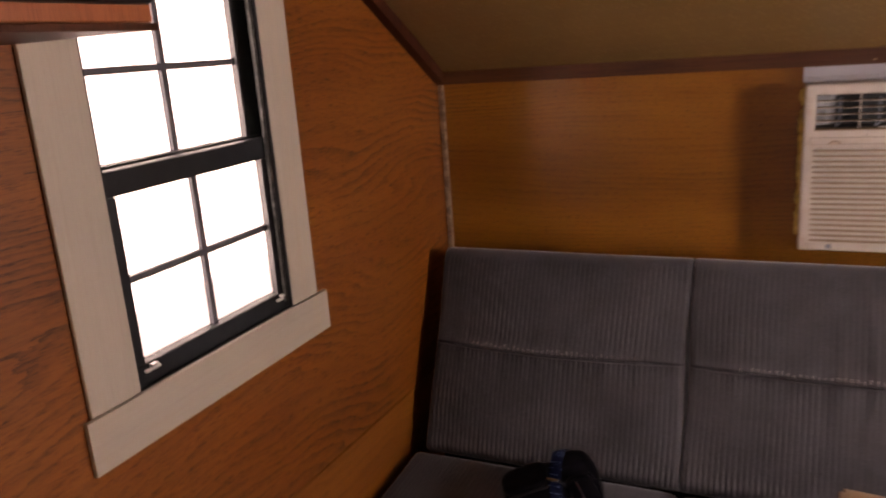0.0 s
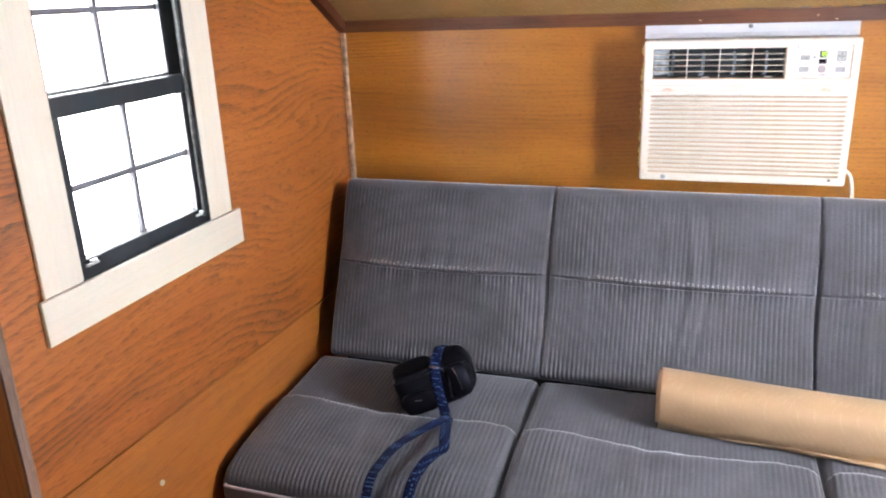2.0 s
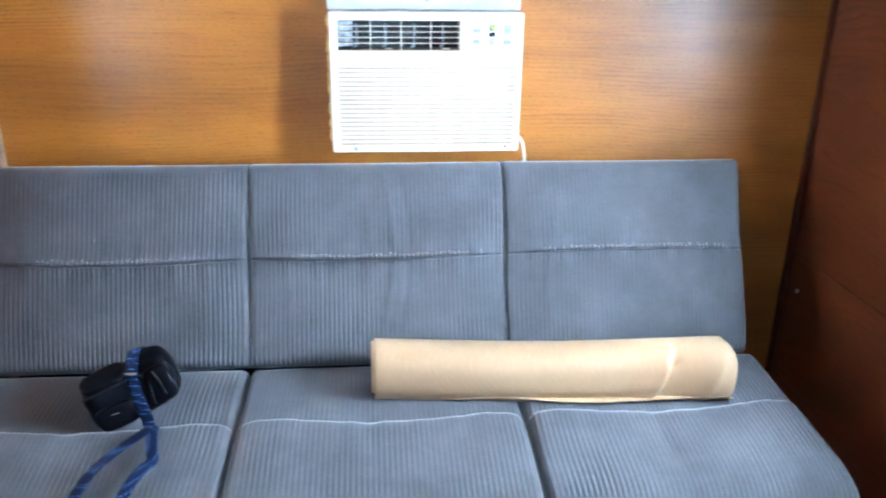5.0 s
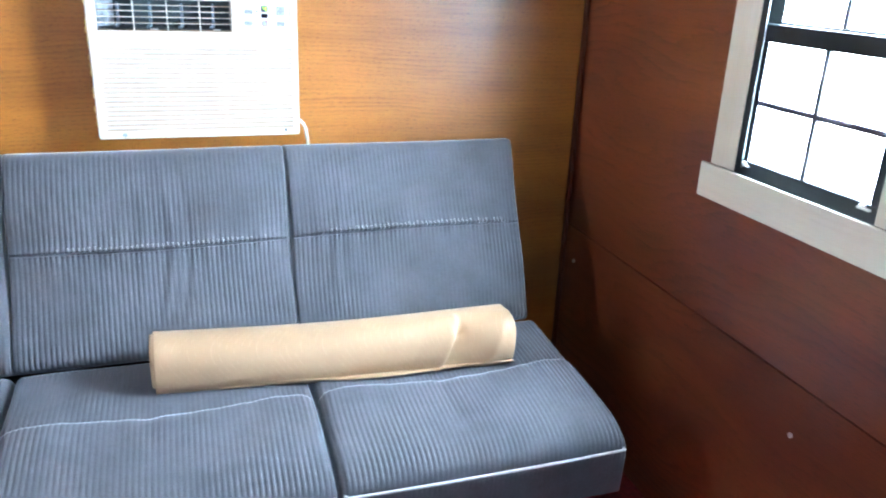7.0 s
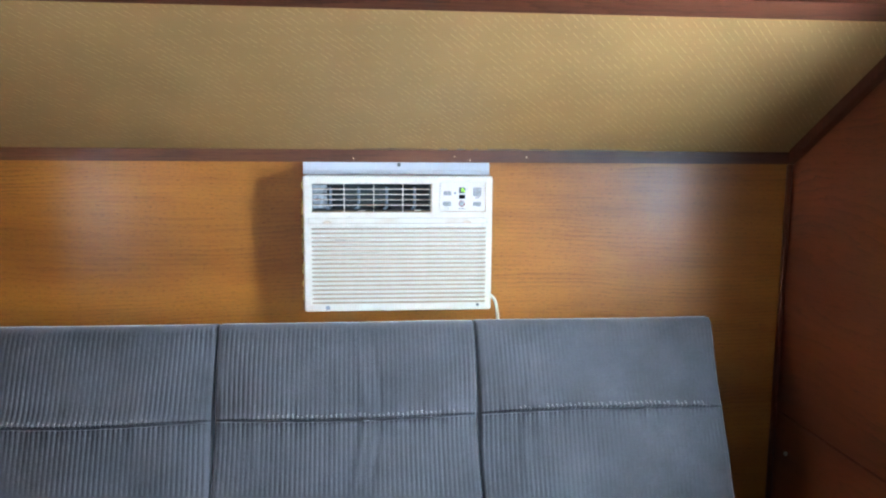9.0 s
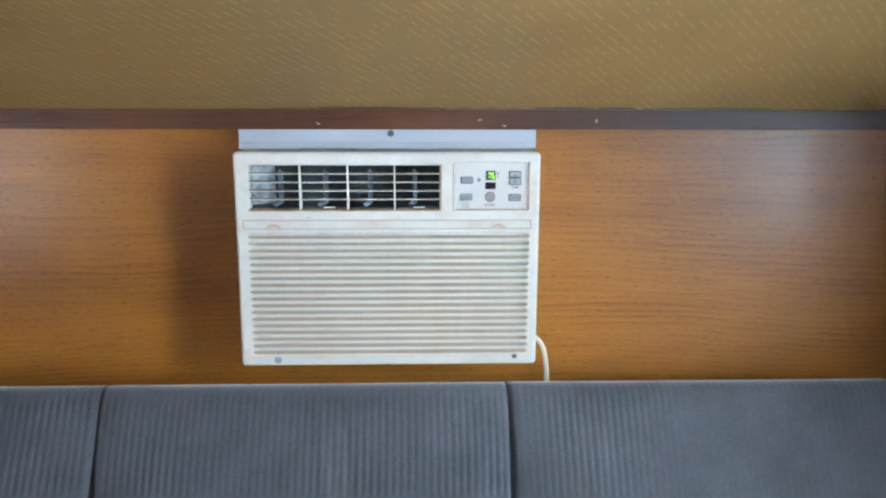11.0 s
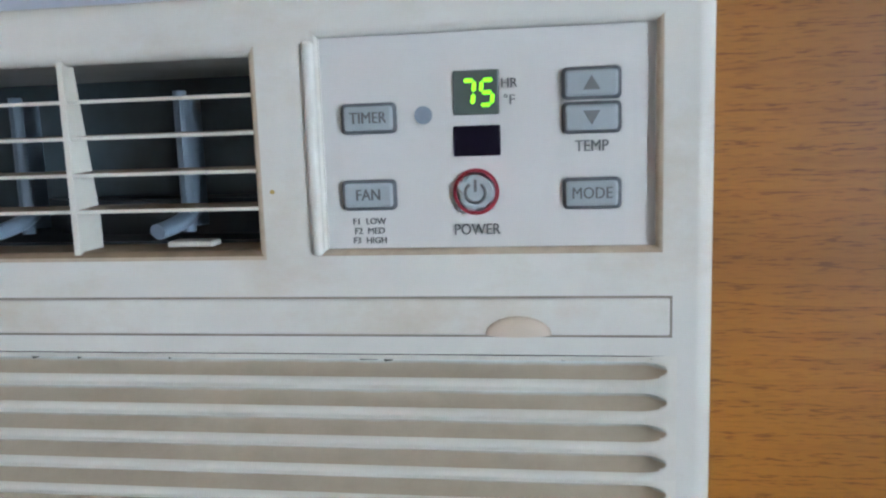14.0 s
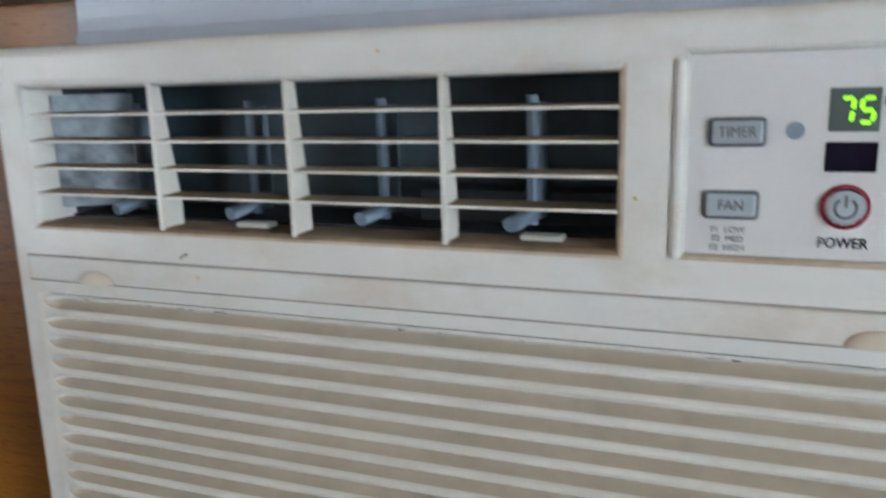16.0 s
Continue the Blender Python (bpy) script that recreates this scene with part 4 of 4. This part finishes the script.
bm = box(0.1572, 0.1582, 0.0008, 0.0016, 1.1948, 1.1990, 0.0002, bm=bm)
part("power_symbol", bm, INK, panel)
# badge, corner screw, specks
part("badge", disc((-0.1815, -0.0004, 0.9305), 0.0058, 0.0016, "y", 24, 0.0005), BADGE, ac, "small round grey emblem")
part("badge_mark", tube([(-0.1815 + 0.0034 * math.cos(a), -0.0013, 0.9305 + 0.0034 * math.sin(a)) for a in np.linspace(0, 5.6, 12)], 0.0005, 6, side=Vector((0, 1, 0))), STRIP, ac)
part("screw", disc((0.2005, 0.0, 0.9345), 0.0042, 0.0012, "y", 16, 0.0004), KEY_RIM, ac, "dark recessed screw")
for x, z in ((-0.018, 1.2545), (-0.118, 1.1525), (0.0865, 1.1965)):
    part("speck", disc((x, -0.0013 if z < 1.2 else -0.0002, z), 0.0008, 0.0006, "y", 8), FOAM, ac)

strip = thing("mounting_strip", (0, YB - 0.016, 1.262), "white metal strip screwed above the air conditioner", "bracket")
part("face", prism([(YB - 0.0175, 1.2762), (YB - 0.0168, 1.284), (YB - 0.0165, 1.2965), (YB - 0.0145, 1.2965), (YB - 0.0145, 1.2762)], "x", -0.2435, 0.2375), STRIP, strip)
part("rolled_lip", prism([(YB - 0.0010, 1.2655), (YB - 0.0195, 1.2655), (YB - 0.0203, 1.2668), (YB - 0.0203, 1.2685), (YB - 0.0195, 1.271), (YB - 0.0185, 1.2735), (YB - 0.0175, 1.276), (YB - 0.0145, 1.276), (YB - 0.0145, 1.268), (YB - 0.0010, 1.268)], "x", -0.2435, 0.2375), STRIP, strip)
bm = disc((0.001, YB - 0.0185, 1.2905), 0.0052, 0.003, "y", 18, 0.0008)
sc = whole("screw", bm, SCREW_DARK, "grey round-head screw in the white strip", "screw", at=(0.001, YB - 0.0185, 1.2905))
part("slot", box(0.0002, 0.0018, YB - 0.0205, YB - 0.0195, 1.2870, 1.2940), INK, sc)
rnd = random.Random(5)
bm = None
for k in range(26):
    z = 0.945 + 0.30 * k / 25 + rnd.uniform(-0.004, 0.004)
    q = bmesh.new()
    bmesh.ops.create_icosphere(q, subdivisions=2, radius=1.0)
    s = rnd.uniform(0.005, 0.010)
    bmesh.ops.transform(q, matrix=Matrix.Translation((-0.2405 - 0.30 * s, YB - 0.013 + rnd.uniform(-0.004, 0.004), z)) @ Matrix.Diagonal((s * 0.7, s * 0.9, s * 1.3, 1)), verts=q.verts)
    bm = join(bm, q)
whole("foam_seal", bm, FOAM, "lumpy yellow foam seal beside the air conditioner", "foam seal", at=(-0.236, YB, 0.94), smooth=True)
whole("power_cord", tube([(0.234, 0.060, 0.950), (0.243, 0.056, 0.948), (0.256, 0.055, 0.932), (0.263, 0.058, 0.900), (0.266, 0.065, 0.86), (0.262, 0.074, 0.70), (0.262, 0.078, 0.45)], 0.0042),
      CORD, "white power cord hanging down the wall", "power cord", at=(0.262, 0.078, 0.45), smooth=True)

# dark printing that shows at the edge of the vinyl
for x, w in ((0.105, 0.022), (0.150, 0.022), (0.195, 0.012), (0.232, 0.018)):
    y = YB - 0.0222
    z = ceil_z(y)
    bm = prism([(y, z - 0.0006), (y - 0.0038, z + 0.0038 * PITCH - 0.0006), (y - 0.0038, z + 0.0038 * PITCH - 0.0012), (y, z - 0.0012)], "x", x, x + w)
    whole("print_mark", bm, INK, "cropped dark printing on the vinyl edge", "printed mark", at=(x, y, z))
# dark slivers painted for the shadow gap where the vinyl meets the trim
for x0, x1, h in ((0.235, 0.33, 0.0035), (0.335, 0.40, 0.005), (-0.11, 0.09, 0.0022), (0.41, 0.62, 0.002)):
    y, z = YB - 0.0235, ceil_z(YB - 0.0235) - 0.0008
    n = 14
    top = [(x0 + (x1 - x0) * k / n, z + h * PITCH * math.sin(math.pi * k / n) * rnd.uniform(0.5, 1.0)) for k in range(n + 1)]
    bm = prism([(x0, z - 0.001), (x1, z - 0.001)] + top[::-1], "y", y - 0.0012, y)
    whole("torn_edge", bm, AC_DARK, "ragged dark sliver for the shadow gap along the vinyl edge", "torn edge", at=((x0 + x1) / 2, y, z))
# putty crumbs on the trim
for x, z in ((-0.115, 1.306), (0.145, 1.312), (0.185, 1.303), (0.335, 1.311)):
    bm = bmesh.new()
    bmesh.ops.create_icosphere(bm, subdivisions=1, radius=1.0)
    bmesh.ops.transform(bm, matrix=Matrix.Translation((x, YB - 0.0225, z)) @ Matrix.Rotation(x * 9, 4, "Y") @ Matrix.Diagonal((0.0014, 0.0008, 0.0036, 1)), verts=bm.verts)
    whole("putty_crumb", bm, CRUMB, "pale dried putty crumb on the trim", "putty crumb", at=(x, YB - 0.0225, z))


# ---- rolled vinyl on the seat ----
def vinyl_roll():
    turns, steps = 2.6, 96
    path = []
    for i in range(steps + 1):
        a = i / steps * turns * 2 * math.pi
        path.append((-math.pi * 0.68 - a, 1.0 - 0.085 * a / (2 * math.pi) + 0.07 * max(0.0, 1 - a / 0.35)))

    def sheet(first, last, inset):
        rows = []
        n = 200
        for j in range(n + 1):
            s = j / n
            x0 = -0.145 + inset + s * (0.808 - inset * 1.6)
            cy, cz = -0.356 - 0.050 * s, 0.501 - 0.006 * math.sin(math.pi * s)
            a, b = 0.070 + 0.004 * math.sin(s * 7), 0.064 - 0.004 * math.sin(s * 5)
            wave = 0.03 * math.sin(s * 11) * s
            lip = 0.010 * math.sin(s * 9 + 1) * s
            sec = []
            for ang, r in path[first:last]:
                c, q = math.cos(ang), math.sin(ang)
                # a sharp fold: a slow rise, a sudden drop, then a slow recovery
                fold = s - 0.800 - 0.035 * q
                if fold < 0:
                    dent = -0.10 * max(0.0, 1 + fold / 0.09)
                else:
                    dent = -0.10 + 0.30 * min(1.0, fold / 0.020) * max(0.0, 1 - (fold - 0.020) / 0.12) if fold < 0.14 else -0.10 * max(0.0, 1 - (fold - 0.14) / 0.08)
                pinch = 0.26 * max(0.0, 1 - abs(s - 0.838) / 0.030) * max(0.0, 1 - abs(q - 0.68) / 0.26) * (c < 0)
                f = r * (1 - (dent * 3.3 + wave) * max(0, -0.9 * c + 0.3 * q - 0.3) - pinch)
                sq = (abs(c) ** 2.6 + abs(q) ** 2.6) ** (-1 / 2.6)
                sec.append((a * f * sq * c, b * f * sq * q))
            if first == 0:
                sec[0] = (sec[0][0] - abs(lip) * 0.6, sec[0][1] + lip * 0.3)
            outer = [(x0, cy + y, cz + z) for y, z in sec]
            inner = [(x0, cy + y * (1 - 0.0022 / math.hypot(y, z)), cz + z * (1 - 0.0022 / math.hypot(y, z))) for y, z in sec]
            rows.append(outer + inner[::-1])
        bm = grid_mesh(rows, close_v=True)
        for k in (0, -1):
            m = len(rows[0])
            bm.verts.ensure_lookup_table()
            ring = [bm.verts[i] for i in (range(m) if k == 0 else range(len(bm.verts) - m, len(bm.verts)))]
            for p in range(m // 2 - 1):
                bm.faces.new((ring[p], ring[p + 1], ring[m - 2 - p], ring[m - 1 - p]))
        bmesh.ops.recalc_face_normals(bm, faces=bm.faces[:])
        return bm
    roll = thing("vinyl_roll", (0.25, -0.37, 0.45), "loosely rolled sheet of tan quilted vinyl on the seat", "vinyl roll")
    part("outer_sheet", sheet(0, 46, 0.0), ROLL, roll, "", True)
    rows = []
    for k in range(41):
        q = 0.16 + 0.84 * k / 40
        x = -0.145 + q * 0.808
        reach = min(1.0, (q - 0.16) / 0.25)
        yf = -0.356 - 0.050 * q - 0.062 - (0.011 + 0.006 * math.sin(q * 13)) * reach
        z = 0.4545 + 0.007 * max(0.0, math.sin(q * 9 - 1.2)) * reach
        rows.append([(x, yf + 0.035, z - 0.004), (x, yf, z), (x, yf, z - 0.0018), (x, yf + 0.035, z - 0.0058)])
    flap = grid_mesh(rows, close_v=True)
    bmesh.ops.recalc_face_normals(flap, faces=flap.faces[:])
    part("loose_edge", flap, ROLL, roll, "pale cut edge under the roll", True)
    part("inner_layer", sheet(45, 97, -0.007), ROLL, roll, "", True)


vinyl_roll()


# ---- camera pouch with strap ----
def pouch():
    bag = thing("camera_pouch", (-0.665, -0.375, 0.455), "small black nylon camera pouch with dotted blue strap", "camera pouch")
    m = Matrix.Translation((-0.672, -0.408, 0.503)) @ Euler((radians(-8), radians(-17), radians(24))).to_matrix().to_4x4() @ Matrix.Scale(1.06, 4)

    def blob(size, power, at, mat, name, label="", bumps=0.0):
        bm = bmesh.new()
        bmesh.ops.create_uvsphere(bm, u_segments=40, v_segments=24, radius=1.0)
        for v in bm.verts:
            c = v.co
            k = (abs(c.x) ** power + abs(c.y) ** power + abs(c.z) ** power) ** (-1 / power)
            v.co = Vector((c.x * k * size[0], c.y * k * size[1], c.z * k * size[2]))
            if bumps:
                v.co *= 1 + bumps * noise.noise(v.co * 17) + 0.5 * bumps * noise.noise(v.co * 40)
        bmesh.ops.transform(bm, matrix=m @ Matrix.Translation(at), verts=bm.verts)
        return part(name, bm, mat, bag, label, True)
    blob((0.088, 0.054, 0.050), 4.2, (-0.004, 0, -0.004), BAG, "pouch_body", "", 0.07)
    blob((0.044, 0.052, 0.053), 3.2, (0.048, 0.004, 0.003), BAG, "end_pocket", "", 0.07)
    blob((0.040, 0.014, 0.026), 4.0, (-0.044, -0.052, -0.020), BAG, "pocket", "", 0.10)
    blob((0.028, 0.012, 0.040), 3.6, (0.052, -0.050, -0.002), BAG, "pocket", "", 0.10)
    blob((0.046, 0.050, 0.010), 3.4, (-0.042, -0.004, 0.044), BAG, "flap", "", 0.08)
    for line in (((-0.088, -0.050, 0.037), (-0.066, -0.058, 0.040), (-0.030, -0.059, 0.040), (0.000, -0.054, 0.038)),
                 ((0.020, -0.050, 0.040), (0.034, -0.058, 0.022), (0.030, -0.060, -0.010), (0.026, -0.055, -0.035)),
                 ((0.078, -0.052, 0.036), (0.086, -0.050, 0.010), (0.082, -0.050, -0.028))):
        part("piping", tube([m @ Vector(p) for p in line], 0.0022, 7), PIPING, bag, "dark nylon piping", True)
    zipped = [m @ Vector(p) for p in ((0.050, -0.063, 0.032), (0.053, -0.065, 0.010), (0.054, -0.063, -0.022))]
    part("zip", tube(zipped, 0.0020, 6), PIPING, bag, "black zip", True)
    for p, turn in (((-0.046, -0.068, -0.010), 0.2), ((0.051, -0.067, 0.026), 1.3)):
        pull = box(-0.0075, 0.0075, -0.001, 0.001, -0.0009, 0.0009, 0.0004)
        bmesh.ops.transform(pull, matrix=m @ Matrix.Translation(p) @ Matrix.Rotation(turn, 4, "Y"), verts=pull.verts)
        part("zip_pull", pull, CHROME, bag, "small chrome zip pull")
    bm = bmesh.new()
    bm = box(-0.672, -0.646, -0.452, -0.447, 0.553, 0.560, 0.002, 2, bm)
    part("buckle", bm, CHROME, bag, "chrome buckle")
    up = Vector((0, -0.75, 0.65))
    over = [(-0.668, -0.335, 0.558), (-0.664, -0.385, 0.580), (-0.660, -0.425, 0.572), (-0.655, -0.452, 0.548), (-0.640, -0.470, 0.500), (-0.622, -0.490, 0.468), (-0.612, -0.520, 0.458)]
    part("strap", tube(over, 0.0125, 10, 0.16, side=up), STRAP, bag, "blue webbing strap with white dots", True)
    a = [(-0.606, -0.515, 0.470), (-0.618, -0.552, 0.476), (-0.652, -0.602, 0.472), (-0.680, -0.652, 0.466), (-0.694, -0.705, 0.457), (-0.703, -0.748, 0.438), (-0.706, -0.776, 0.390), (-0.706, -0.784, 0.32)]
    part("strap_end", tube(a, 0.0115, 10, 0.16, side=Vector((0, -0.2, 1))), STRAP, bag, "blue webbing strap with white dots", True)
    b = [(-0.606, -0.510, 0.466), (-0.598, -0.552, 0.470), (-0.586, -0.600, 0.470), (-0.578, -0.632, 0.466), (-0.590, -0.654, 0.464), (-0.605, -0.698, 0.458), (-0.612, -0.748, 0.439), (-0.615, -0.776, 0.390), (-0.615, -0.784, 0.32)]
    part("strap_end", tube(b, 0.0115, 10, 0.16, side=Vector((0.3, -0.2, 1))), STRAP, bag, "blue webbing strap with white dots", True)


pouch()


# ---- wall cabinet with a radio set in its front ----
CF, CY0, CY1, CZ = -0.85, -1.90, -1.12, 1.426
cab = thing("wall_cabinet", (XL + 0.15, -1.5, CZ), "reddish stained wooden wall cabinet under the ceiling slope", "cabinet")
part("body", box(XL + 0.001, CF, CY0, CY1, CZ + 0.008, 1.80, 0.002), CABINET_WOOD, cab)
part("bottom_rail", box(XL + 0.001, CF + 0.004, CY0, CY1 + 0.003, CZ, CZ + 0.0075, 0.0015), TRIM_WOOD_Z, cab, "dark stained bottom edge")
radio = thing("radio", (CF, -1.23, CZ + 0.05), "black radio with silver buttons and orange display", "radio")
RY0, RY1, RZ0, RZ1 = -1.325, -1.132, 1.450, 1.53
part("bezel", box(CF + 0.001, CF + 0.018, RY0, RY1, RZ0, RZ1, 0.004, 2), RADIO_BLACK, radio)
part("face", box(CF + 0.012, CF + 0.024, RY0 + 0.02, RY1 - 0.012, RZ0 + 0.018, RZ1 - 0.01, 0.003, 2), BLACK, radio)
part("display", box(CF + 0.0235, CF + 0.026, RY0 + 0.075, RY1 - 0.07, RZ0 + 0.040, RZ1 - 0.018, 0.0008), ORANGE, radio, "lit orange display")
for k in range(6):
    y = RY0 + 0.070 + k * 0.0155
    part("button", box(CF + 0.0235, CF + 0.0275, y, y + 0.0125, RZ0 + 0.022, RZ0 + 0.030, 0.002), CHROME, radio, "silver button")
for y in (RY0 + 0.042, RY1 - 0.034):
    part("knob", disc((CF + 0.030, y, RZ0 + 0.046), 0.012, 0.018, "x", 24, 0.002), RADIO_BLACK, radio, "black knob with bright rim")
    part("knob_rim", disc((CF + 0.0395, y, RZ0 + 0.046), 0.009, 0.002, "x", 24, 0.0005), CHROME, radio)
